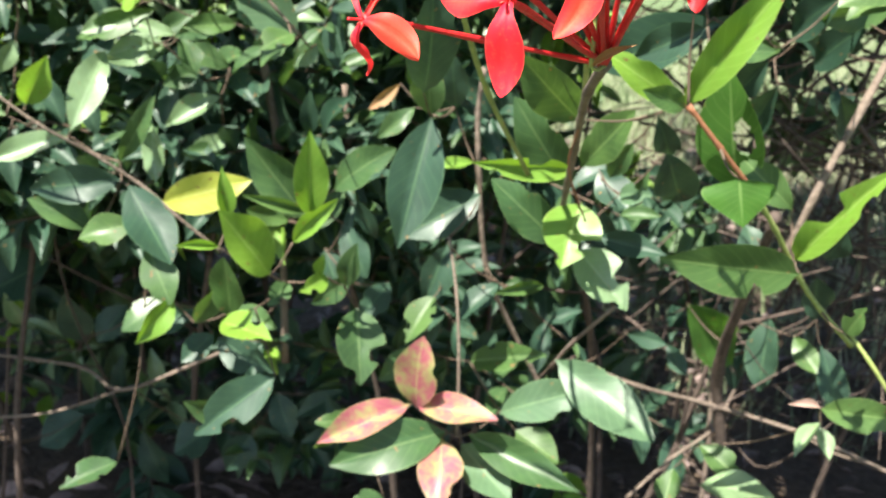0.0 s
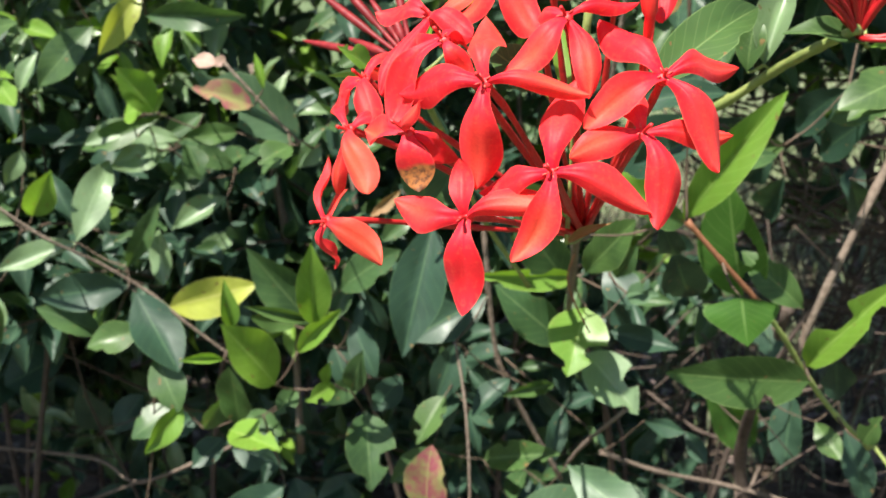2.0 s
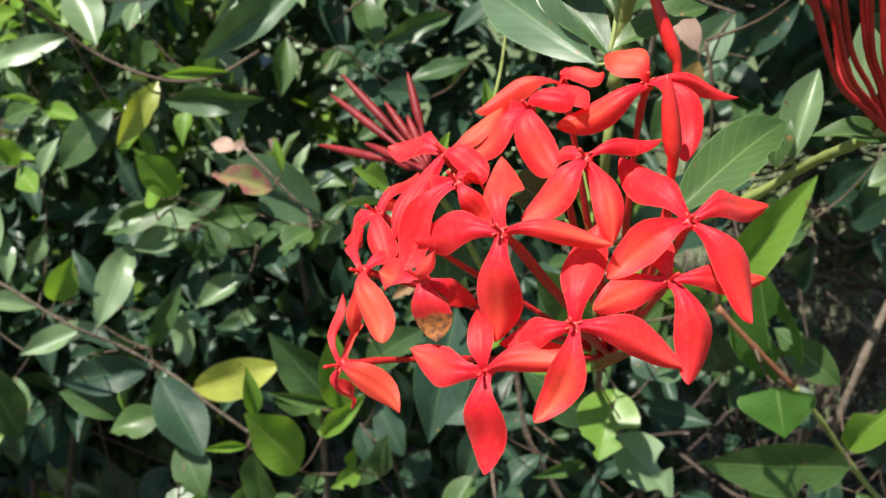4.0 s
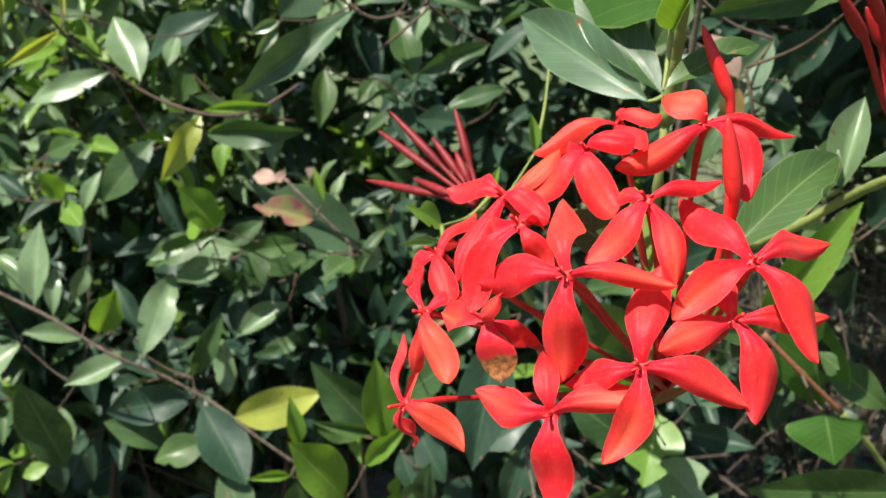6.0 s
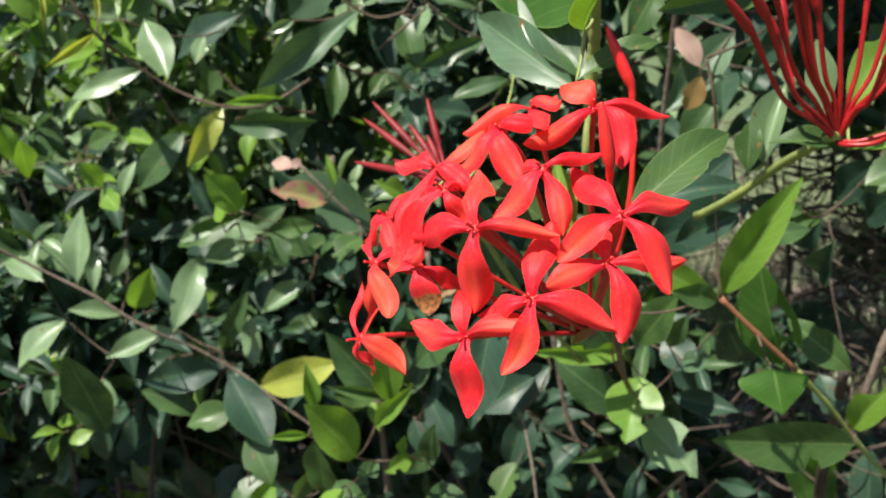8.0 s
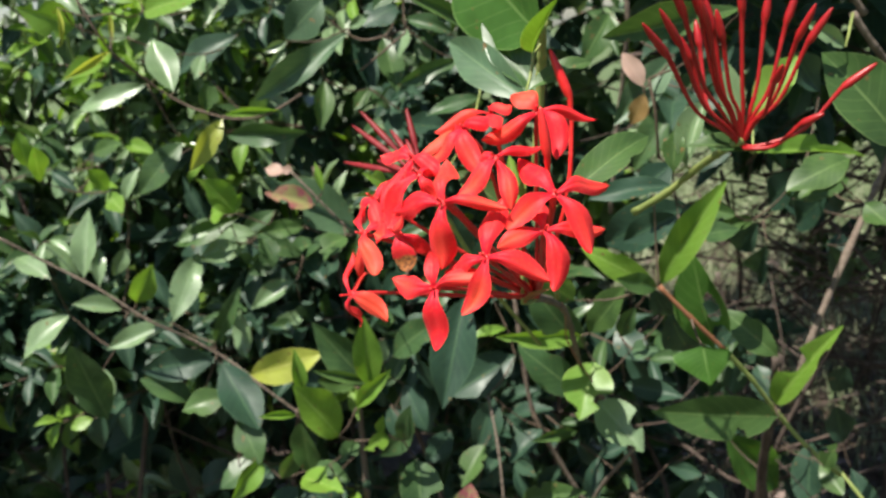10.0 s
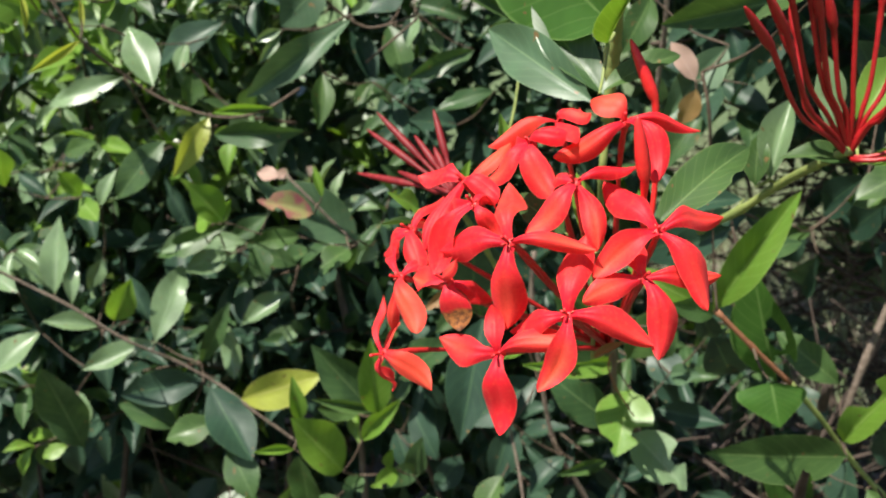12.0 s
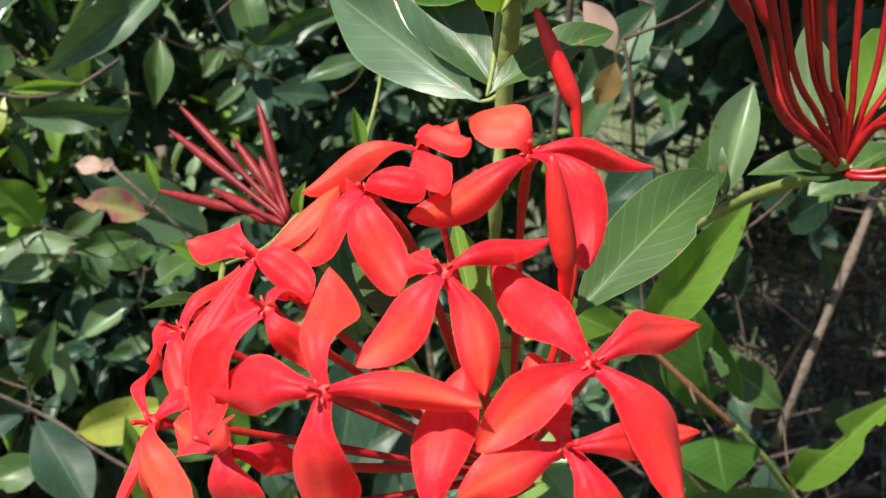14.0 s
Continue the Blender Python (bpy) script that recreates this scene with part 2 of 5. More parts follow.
    verts, uvs, faces = [], [], []
    for j in range(nv + 1):
        v = j / nv
        e = math.log(0.5) / math.log(widest)
        w = max(0.0, math.sin(math.pi * v**e)) ** point
        if v < 0.08:
            w = max(w * v / 0.08, 0.028)
        if v > 0.62:
            w *= 1 - taper * ((v - 0.62) / 0.38) ** 1.5
        w = max(w, 0.028 if v < 0.5 else 0.004)
        ang = twist * (v - 0.3)
        for i in range(nu + 1):
            s = i / nu * 2 - 1
            ww = w
            for side, at, reach, depth in bites:
                if s * side > 0:
                    ww *= 1 - depth * math.exp(-(((v - at) / reach) ** 8))
            x = 0.5 * s * ww
            z = fold * abs(x) + droop * (v - v * v) * 4 * 0.25 - droop * 0.6 * v * v + wave * math.sin(v * 9 + ph + s) * abs(s) * w
            verts.append((x * math.cos(ang), v, z + x * math.sin(ang)))
            uvs.append((0.5 + 0.5 * s, v))
    for j in range(nv):
        for i in range(nu):
            a = j * (nu + 1) + i
            if any((((2 * i + 1) / nu - 1 - c) / rc) ** 2 + (((j + 0.5) / nv - v) / rv) ** 2 < 1 for c, v, rc, rv in holes):
                continue
            faces.append((a, a + 1, a + nu + 2, a + nu + 1))
    return verts, faces, uvs


LEAF_SHAPES = {
    "ov": [blade(20, 6, w, p, d, f, t, 0.028, n, k, e) for k, (w, p, d, f, t, e, n) in enumerate((
        (0.50, 0.82, 0.10, 0.15, 0.15, 0.15, ()), (0.53, 0.78, 0.18, 0.11, -0.25, 0.10, ((1, 0.68, 0.06, 0.18),)), (0.48, 0.88, 0.03, 0.22, 0.2, 0.30, ()),
        (0.52, 0.80, -0.08, 0.16, 0.4, 0.12, ((-1, 0.4, 0.05, 0.12),)), (0.55, 0.85, 0.22, 0.20, -0.35, 0.20, ((-1, 0.78, 0.05, 0.3),))))],
    "na": [blade(12, 4, 0.48, 1.0, d, 0.3, t, 0.01, (), 5) for d, t in ((0.12, 0.2), (-0.06, -0.3))],
    "fo": [blade(12, 6, 0.45, 0.85, 0.14, 0.60, t, 0.02, (), 7) for t in (0.3, -0.3)],
    "ri": [blade(16, 8, 0.50, 0.75, 0.08, 0.16, 0.1, 0.03, (), 9)],
    "bi": [blade(34, 8, 0.46, 0.82, 0.10, 0.2, 0.1, 0.015, b, 11) for b in (((1, 0.72, 0.07, 0.7), (1, 0.9, 0.05, 0.5), (-1, 0.35, 0.05, 0.35)), ((-1, 0.62, 0.10, 0.6), (1, 0.85, 0.06, 0.6)))],
    "hk": [blade(40, 20, 0.46, 0.74, 0.08, 0.14, 0.05, 0.010, (), 15, 0.10, ((0.36, 0.49, 0.32, 0.15), (0.62, 0.12, 0.55, 0.20)))],
    "lt": [blade(40, 10, 0.44, 0.80, 0.06, 0.10, 0.05, 0.010, ((-1, 0.30, 0.035, 0.40), (-1, 0.335, 0.03, 0.25)), 17, 0.25)],
    "tr": [blade(18, 10, 0.20, 0.95, 0.05, 0.40, 0.2, 0.03, (), 19, 0.1)],
    "bj": [blade(34, 8, 0.46, 0.78, 0.12, 0.2, 0.15, 0.015, b, 13) for b in (((1, 0.42, 0.11, 0.75), (-1, 0.8, 0.05, 0.4)), ((-1, 0.5, 0.12, 0.8), (1, 0.75, 0.06, 0.5)))],
}
LEAF_MESHES = {k: [mesh_of("leaf", *a) for a in v] for k, v in LEAF_SHAPES.items()}
pick = random.Random(4)


def leaf(owner, shape, material, base, tip, width, face):
    b, t, n = Vector(base), Vector(tip), Vector(face)
    y = t - b
    length = y.length
    y.normalize()
    n = (n - y * n.dot(y)).normalized()
    x = y.cross(n)
    m = Matrix.Identity(4)
    for i in range(3):
        m[i][0], m[i][1], m[i][2], m[i][3] = x[i] * width, y[i] * length, n[i] * length, b[i]
    owner["bases"].append(b)
    return part("leaf", pick.choice(LEAF_MESHES[shape]), material, owner["ob"], LEAF_WORDS.get(material.name, ""), m)


LEAF_WORDS = {"leaf_yellowing": "yellowing leaf with brown specks", "leaf_reddish_young": "young leaf flushed red", "leaf_brown_dry": "dry brown leaf",
              "leaf_pinkish_dry": "withered pinkish leaf", "leaf_young_green": "young yellow-green leaf", "leaf_pale_gloss": "pale glossy leaf", "leaf_grey_green": "grey-green leaf"}


def stem(owner, material, radius, pts, taper=0.0):
    line = smooth_line(pts, 6)
    rg = random.Random(len(owner["net"]))
    radii = [radius * (1 + 0.10 * rg.uniform(-1, 1) + (0.25 if i % 6 == 0 else 0)) * (1 - taper * i / len(line)) for i in range(len(line))]
    owner["net"].extend(Vector(q) for q in line)
    return part("stem", tube("stem", line, radii, 8), material, owner["ob"])


def twigs(owner, material):
    """Thin twigs that tie every leaf base to the nearest stem."""
    todo = list(owner["bases"])
    while todo:
        best = min(((min((q - b).length for q in owner["net"]), i) for i, b in enumerate(todo)))
        b = todo.pop(best[1])
        near = min(owner["net"], key=lambda q: (q - b).length)
        d = (near - b).length
        if d < 0.002:
            continue
        mid = (near + b) / 2 + Vector((0, 0.06, -0.09)) * d
        line = smooth_line([near, mid, b], 5)
        part("twig", tube("twig", line, [0.0004 + 0.0005 * (1 - i / (len(line) - 1)) for i in range(len(line))], 5), material, owner["ob"])
        owner["net"].extend(Vector(q) for q in line)


def shrub(name, loc, label, group=""):
    return {"ob": thing(name, loc, label, "shrub", group), "bases": [], "net": []}


# ---- the ground ----


def ground_material():
    m, nd, lk, b = shader("ground_soil_and_litter", 0.9, spec=0.2)
    n1 = noise_of(nd, lk, 9.0, 5.0)
    n2 = noise_of(nd, lk, 70.0, 4.0)
    n3 = noise_of(nd, lk, 1.1, 3.0)
    col = mix_rgb(nd, lk, ramp(nd, lk, n2, 0.3, 0.7), (0.032, 0.024, 0.018), (0.10, 0.076, 0.058))
    col = mix_rgb(nd, lk, ramp(nd, lk, n1, 0.4, 0.65, 0.0, 0.7), col, (0.085, 0.058, 0.036))
    grass = mix_rgb(nd, lk, ramp(nd, lk, n2, 0.35, 0.7), (0.060, 0.10, 0.035), (0.14, 0.17, 0.09))
    geo = nd.new("ShaderNodeNewGeometry").outputs["Position"]
    sep = nd.new("ShaderNodeSeparateXYZ")
    lk.new(geo, sep.inputs[0])
    edge = calc(nd, lk, "ADD", sep.outputs[1], calc(nd, lk, "MULTIPLY", n3, 1.6))
    lawn = ramp(nd, lk, edge, 4.0, 4.8)
    front = ramp(nd, lk, calc(nd, lk, "SUBTRACT", sep.outputs[1], calc(nd, lk, "MULTIPLY", n3, 0.8)), -0.5, -0.1, 1.0, 0.0)
    lawn = calc(nd, lk, "MAXIMUM", lawn, front)
    col = mix_rgb(nd, lk, lawn, col, grass)
    lk.new(col, b.inputs["Base Color"])
    bump(nd, lk, b, n2, 0.8, 0.02)
    return m


def build_ground():
    ticks = [-400, -60, -15, -6, *np.linspace(-3, 6, 73).tolist(), 9, 18, 60, 400]
    n = len(ticks)
    verts = []
    for y in ticks:
        for x in ticks:
            near = max(0.0, 1 - max(abs(x), abs(y - 1)) / 8)
            z = 0.022 * near * (noise.noise((x * 2.1, y * 2.1, 0)) + 0.5 * noise.noise((x * 6, y * 6, 3)))
            verts.append((x, y, z))
    faces = [(j * n + i, j * n + i + 1, (j + 1) * n + i + 1, (j + 1) * n + i) for j in range(n - 1) for i in range(n - 1)]
    me = mesh_of("ground", verts, faces)
    me.materials.append(ground_material())
    tagged(new("ground", me), "brown soil with litter running into short grass", "ground", kind="structure")


build_ground()

# ---- the hedge shrubs, their stems and the leaves that stand out ----
LEFT = shrub("hedge_shrub", (-0.55, 0.95, 0), "dense evergreen hedge shrub with dark glossy leaves", "hedge shrubs")
CENTRE = shrub("hedge_shrub", (-0.10, 0.92, 0), "leafy hedge shrub with bright young shoots and red-flushed leaves", "hedge shrubs")
L, C = LEFT, CENTRE
X = shrub("ixora_shrub", (0.27, 0.95, 0), "open ixora shrub with long smooth leaves, some eaten, on grey stems")
stem(L, WOOD, 0.0018, [(-0.5676, 0.9200, 0.2898), (-0.4945, 0.9200, 0.2854), (-0.4356, 0.9100, 0.2836), (-0.3940, 0.9000, 0.2668), (-0.3169, 0.8800, 0.3070), (-0.2586, 0.8600, 0.3441)])
stem(L, WOOD, 0.0014, [(-0.5525, 0.9200, 0.2123), (-0.4772, 0.9100, 0.2297), (-0.3940, 0.9000, 0.2668)])
stem(L, WOOD, 0.0012, [(-0.4355, 0.6200, 0.6800), (-0.4037, 0.6400, 0.6511), (-0.3686, 0.6500, 0.6262), (-0.3334, 0.6600, 0.5959), (-0.3054, 0.6800, 0.5718), (-0.2723, 0.6900, 0.5451), (-0.2494, 0.6900, 0.5245), (-0.2204, 0.7000, 0.4945)])
stem(L, BROWN, 0.0009, [(-0.3099, 0.5700, 0.8565), (-0.3003, 0.5700, 0.8368), (-0.2917, 0.5800, 0.8159), (-0.2805, 0.6000, 0.7972), (-0.2645, 0.6100, 0.7813), (-0.2427, 0.6100, 0.7705), (-0.2176, 0.6100, 0.7637), (-0.1916, 0.6100, 0.7664), (-0.1679, 0.6200, 0.7789)])
stem(L, BROWN, 0.0008, [(-0.1545, 0.6000, 0.8534), (-0.1403, 0.6000, 0.8332), (-0.1209, 0.6100, 0.8163), (-0.1038, 0.6100, 0.8159), (-0.0872, 0.6200, 0.8209)])
stem(L, BROWN, 0.0008, [(-0.1224, 0.6200, 0.7931), (-0.1027, 0.6200, 0.8069), (-0.0894, 0.6300, 0.8178)])
stem(L, WOOD, 0.0010, [(-0.1479, 0.6600, 0.6638), (-0.1631, 0.6550, 0.6821), (-0.1779, 0.6500, 0.7014), (-0.1921, 0.6500, 0.7175)])
stem(C, WOOD, 0.0032, [(-0.2323, 0.8500, 0.6951), (-0.2260, 0.8500, 0.6396), (-0.2186, 0.8500, 0.5917), (-0.2124, 0.8500, 0.5471), (-0.2120, 0.8600, 0.4548), (-0.2148, 0.8700, 0.3245)])
stem(C, WOOD, 0.0021, [(-0.0285, 0.7500, 0.6339), (-0.0322, 0.7500, 0.5996), (-0.0295, 0.7500, 0.5512), (-0.0216, 0.7600, 0.4737), (-0.0011, 0.7800, 0.4172), (0.0317, 0.8000, 0.3460)])
stem(C, WOOD, 0.0010, [(-0.0425, 0.6200, 0.5423), (-0.0359, 0.6100, 0.5068), (-0.0323, 0.6000, 0.4627), (-0.0321, 0.6000, 0.4070)])
stem(C, WOOD, 0.0024, [(-0.1607, 0.9000, 0.5905), (-0.1583, 0.9000, 0.5382), (-0.1637, 0.9200, 0.4494)])
stem(X, RED, 0.0014, [(0.0830, 0.5000, 0.6575), (0.1020, 0.5050, 0.6356), (0.1233, 0.5150, 0.6112)])
stem(X, GREEN, 0.0016, [(0.1233, 0.5150, 0.6112), (0.1413, 0.5300, 0.5864), (0.1609, 0.5450, 0.5557), (0.1793, 0.5500, 0.5320), (0.2028, 0.5600, 0.5075)])
stem(X, WOOD, 0.0028, [(0.2796, 0.7200, 0.7277), (0.2597, 0.7200, 0.6763), (0.2344, 0.7000, 0.6279), (0.2074, 0.6900, 0.5637), (0.1921, 0.7000, 0.5045)])
stem(X, WOOD, 0.0021, [(0.0645, 0.8000, 0.3728), (0.1175, 0.8200, 0.3452), (0.1852, 0.8500, 0.3169), (0.2757, 0.8500, 0.2922), (0.3790, 0.8600, 0.2447)])
stem(X, WOOD, 0.0014, [(0.0312, 0.6600, 0.4343), (0.0429, 0.6400, 0.4619), (0.0664, 0.6000, 0.5078)])
stem(X, WOOD, 0.0019, [(0.0646, 0.6600, 0.8624), (0.0707, 0.6600, 0.8224), (0.0673, 0.6800, 0.7815), (0.0603, 0.7000, 0.7288), (0.0537, 0.7200, 0.6628)])
stem(X, BROWN, 0.0010, [(0.0814, 0.5500, 0.7794), (0.0849, 0.5500, 0.7582), (0.0867, 0.5600, 0.7284)])
stem(X, WOOD, 0.0016, [(0.2333, 0.9500, 0.2845), (0.2045, 0.9000, 0.2643), (0.1655, 0.8800, 0.2413), (0.1229, 0.8600, 0.2059)])
stem(X, WOOD, 0.0010, [(0.2759, 0.8500, 0.2910), (0.2862, 0.8000, 0.3028), (0.3114, 0.7500, 0.3178)])
stem(X, WOOD, 0.0026, [(0.2180, 1.0000, 0.3444), (0.2191, 1.0000, 0.2921), (0.2239, 1.0000, 0.2106), (0.2255, 1.0000, 0.1102)])
stem(X, GREEN, 0.0012, [(0.1958, 0.5500, 0.5209), (0.2100, 0.5400, 0.5031), (0.2327, 0.5400, 0.4718)])
stem(X, WOOD, 0.0008, [(0.2445, 1.0000, 0.5902), (0.2759, 1.0000, 0.5581), (0.3164, 1.0000, 0.5765), (0.3659, 1.0000, 0.6005)])
stem(X, WOOD, 0.0008, [(0.2411, 1.0000, 0.4874), (0.2822, 1.0000, 0.5127), (0.3276, 1.0000, 0.5033), (0.3701, 1.0000, 0.5111)])
stem(X, WOOD, 0.0007, [(0.2505, 1.0500, 0.5409), (0.3042, 1.0500, 0.5254), (0.3676, 1.0500, 0.4861)])
stem(X, WOOD, 0.0007, [(0.2656, 1.0500, 0.5998), (0.2790, 1.0500, 0.5422), (0.2705, 1.0500, 0.4752), (0.2896, 1.0500, 0.4197)])
stem(X, WOOD, 0.0007, [(0.2999, 1.0500, 0.5955), (0.3054, 1.0500, 0.5374), (0.3226, 1.0500, 0.4778)])
stem(X, WOOD, 0.0008, [(0.2048, 0.9500, 0.5705), (0.2393, 0.9500, 0.5450), (0.2926, 0.9500, 0.5366), (0.3414, 0.9500, 0.5550)])



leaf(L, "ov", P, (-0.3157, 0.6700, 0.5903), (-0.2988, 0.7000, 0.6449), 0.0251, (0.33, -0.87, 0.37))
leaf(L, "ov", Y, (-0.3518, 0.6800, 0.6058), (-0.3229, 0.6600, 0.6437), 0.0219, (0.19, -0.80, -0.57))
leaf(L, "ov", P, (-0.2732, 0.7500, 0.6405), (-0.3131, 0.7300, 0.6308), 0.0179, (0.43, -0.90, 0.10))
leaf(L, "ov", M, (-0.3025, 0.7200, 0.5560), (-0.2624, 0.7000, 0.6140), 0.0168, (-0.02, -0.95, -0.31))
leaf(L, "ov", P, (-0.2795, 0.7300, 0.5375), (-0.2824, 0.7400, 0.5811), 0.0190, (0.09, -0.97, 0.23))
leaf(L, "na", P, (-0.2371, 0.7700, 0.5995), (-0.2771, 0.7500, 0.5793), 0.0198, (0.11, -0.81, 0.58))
leaf(L, "ov", YY, (-0.2648, 0.7000, 0.5319), (-0.1938, 0.6900, 0.5538), 0.0303, (-0.14, -0.99, 0.01))
leaf(L, "ov", D, (-0.2981, 0.7100, 0.5451), (-0.3618, 0.6900, 0.5399), 0.0297, (0.27, -0.93, 0.27))
leaf(L, "ov", M, (-0.3236, 0.7100, 0.5047), (-0.3625, 0.6900, 0.5333), 0.0233, (0.66, -0.57, 0.49))
leaf(L, "ov", D, (-0.2846, 0.6900, 0.5468), (-0.2455, 0.6600, 0.4960), 0.0367, (0.28, -0.72, 0.64))
leaf(L, "ov", G, (-0.2807, 0.6900, 0.5178), (-0.3177, 0.6700, 0.5112), 0.0249, (0.33, -0.79, 0.52))
leaf(L, "ov", P, (-0.3440, 0.7300, 0.5717), (-0.4031, 0.7100, 0.5546), 0.0201, (0.08, -0.77, 0.63))
leaf(L, "ov", P, (-0.3844, 0.7400, 0.6428), (-0.3970, 0.7300, 0.6173), 0.0147, (0.55, -0.83, 0.06))
leaf(L, "ov", M, (-0.2579, 0.7300, 0.6504), (-0.2077, 0.7200, 0.6663), 0.0149, (-0.20, -0.98, 0.01))
leaf(L, "ov", M, (-0.2604, 0.7500, 0.6478), (-0.2447, 0.7400, 0.6218), 0.0198, (0.57, -0.59, 0.57))
leaf(L, "ov", G, (-0.2621, 0.7100, 0.6725), (-0.3150, 0.6900, 0.6524), 0.0184, (0.30, -0.94, 0.14))
leaf(L, "ov", Y, (-0.2800, 0.6900, 0.6769), (-0.2535, 0.6800, 0.6892), 0.0272, (-0.51, -0.66, 0.56))
leaf(L, "ov", M, (-0.2507, 0.8000, 0.6194), (-0.2186, 0.7800, 0.6334), 0.0203, (-0.61, -0.64, 0.48))
leaf(L, "ov", P, (-0.2595, 0.7400, 0.6507), (-0.2930, 0.7300, 0.6606), 0.0120, (0.36, -0.87, 0.33))
leaf(L, "ov", D, (-0.2928, 0.8200, 0.6024), (-0.3401, 0.8000, 0.6214), 0.0244, (0.50, -0.52, 0.69))
leaf(L, "ov", M, (-0.2617, 0.7900, 0.6168), (-0.2832, 0.7700, 0.6066), 0.0192, (0.49, -0.75, 0.44))
leaf(L, "ov", P, (-0.2447, 0.8000, 0.5636), (-0.2767, 0.7900, 0.5419), 0.0151, (0.26, -0.96, 0.07))
leaf(L, "ov", P, (-0.2438, 0.8000, 0.5617), (-0.2547, 0.7900, 0.5501), 0.0122, (0.42, -0.84, 0.34))
leaf(L, "bi", G, (-0.1439, 0.6200, 0.6701), (-0.1597, 0.6000, 0.6632), 0.0200, (0.17, -0.44, 0.88))
leaf(L, "ov", P, (-0.1567, 0.7600, 0.6453), (-0.1740, 0.7500, 0.6290), 0.0175, (0.43, -0.90, 0.09))
leaf(L, "ov", M, (-0.2657, 0.6700, 0.5053), (-0.2441, 0.6500, 0.4712), 0.0270, (0.18, -0.80, 0.58))
leaf(L, "bi", M, (-0.2984, 0.6600, 0.3313), (-0.3325, 0.6300, 0.3251), 0.0212, (0.16, -0.37, 0.92))
leaf(L, "ov", D, (-0.4705, 0.9900, 0.2759), (-0.4798, 0.9700, 0.3405), 0.0369, (0.36, -0.90, -0.23))
leaf(L, "ov", D, (-0.4184, 0.9900, 0.3231), (-0.4472, 0.9700, 0.2842), 0.0344, (-0.09, -0.86, 0.51))
leaf(L, "ov", D, (-0.2852, 0.9900, 0.1737), (-0.3105, 0.9700, 0.1347), 0.0407, (0.35, -0.91, 0.24))
leaf(L, "ov", D, (-0.2545, 0.9900, 0.2277), (-0.2350, 0.9700, 0.1835), 0.0329, (0.10, -0.89, 0.45))
leaf(L, "ov", D, (-0.3276, 0.9900, 0.1764), (-0.3712, 0.9700, 0.1555), 0.0494, (-0.05, -0.67, 0.74))
leaf(L, "ov", D, (-0.4788, 0.9900, 0.1836), (-0.5261, 0.9700, 0.1513), 0.0519, (-0.25, -0.62, 0.75))
leaf(L, "ov", D, (-0.4962, 0.9900, 0.3745), (-0.5635, 0.9700, 0.3356), 0.0603, (-0.15, -0.75, 0.65))
leaf(L, "ov", D, (-0.1781, 0.9900, 0.2364), (-0.2313, 0.9700, 0.2083), 0.0257, (-0.02, -0.80, 0.60))
leaf(L, "bi", Y, (-0.3617, 0.6600, 0.8395), (-0.3924, 0.6300, 0.8562), 0.0288, (0.62, -0.75, -0.21))
leaf(L, "ov", P, (-0.4033, 0.7000, 0.8804), (-0.3696, 0.6800, 0.8533), 0.0157, (0.04, -0.78, 0.62))
leaf(L, "ov", Y, (-0.3119, 0.6700, 0.8663), (-0.3476, 0.6500, 0.8718), 0.0135, (0.50, -0.85, 0.17))
leaf(L, "bi", Y, (-0.2987, 0.6500, 0.8463), (-0.2319, 0.6200, 0.8566), 0.0292, (-0.43, -0.81, 0.41))
leaf(L, "ov", P, (-0.2669, 0.6700, 0.8467), (-0.2892, 0.6800, 0.8597), 0.0150, (-0.17, -0.90, 0.40))
leaf(L, "na", YY, (-0.3535, 0.6200, 0.8533), (-0.3481, 0.6100, 0.8227), 0.0044, (0.69, -0.64, 0.33))
leaf(L, "na", YY, (-0.3115, 0.6200, 0.8462), (-0.3076, 0.6100, 0.8224), 0.0037, (0.46, -0.79, 0.41))
leaf(L, "na", YY, (-0.3048, 0.6000, 0.8193), (-0.3333, 0.5800, 0.8004), 0.0061, (0.58, -0.81, -0.02))
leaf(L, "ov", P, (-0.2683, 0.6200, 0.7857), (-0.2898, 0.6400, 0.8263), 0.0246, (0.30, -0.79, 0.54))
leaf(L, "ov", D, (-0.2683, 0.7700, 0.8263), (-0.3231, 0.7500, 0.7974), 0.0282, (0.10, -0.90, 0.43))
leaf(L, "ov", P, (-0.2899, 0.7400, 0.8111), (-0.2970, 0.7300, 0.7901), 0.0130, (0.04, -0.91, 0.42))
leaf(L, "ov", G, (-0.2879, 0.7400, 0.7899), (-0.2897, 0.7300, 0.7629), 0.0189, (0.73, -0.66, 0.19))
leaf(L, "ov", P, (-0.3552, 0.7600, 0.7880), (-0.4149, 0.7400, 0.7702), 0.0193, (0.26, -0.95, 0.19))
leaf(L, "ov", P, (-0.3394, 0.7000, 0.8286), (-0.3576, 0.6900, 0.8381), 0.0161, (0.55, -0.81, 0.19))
leaf(L, "ov", YY, (-0.2318, 0.6200, 0.7636), (-0.2500, 0.5900, 0.7285), 0.0176, (0.68, -0.69, 0.24))
leaf(L, "ov", M, (-0.2502, 0.6700, 0.7463), (-0.1809, 0.6500, 0.7474), 0.0194, (-0.28, -0.96, 0.03))
leaf(L, "na", Y, (-0.2297, 0.6200, 0.7664), (-0.1812, 0.6100, 0.7682), 0.0066, (-0.21, -0.96, 0.18))
leaf(L, "ov", S, (-0.1311, 0.6300, 0.8214), (-0.1978, 0.6000, 0.7753), 0.0194, (0.20, -0.93, 0.31))
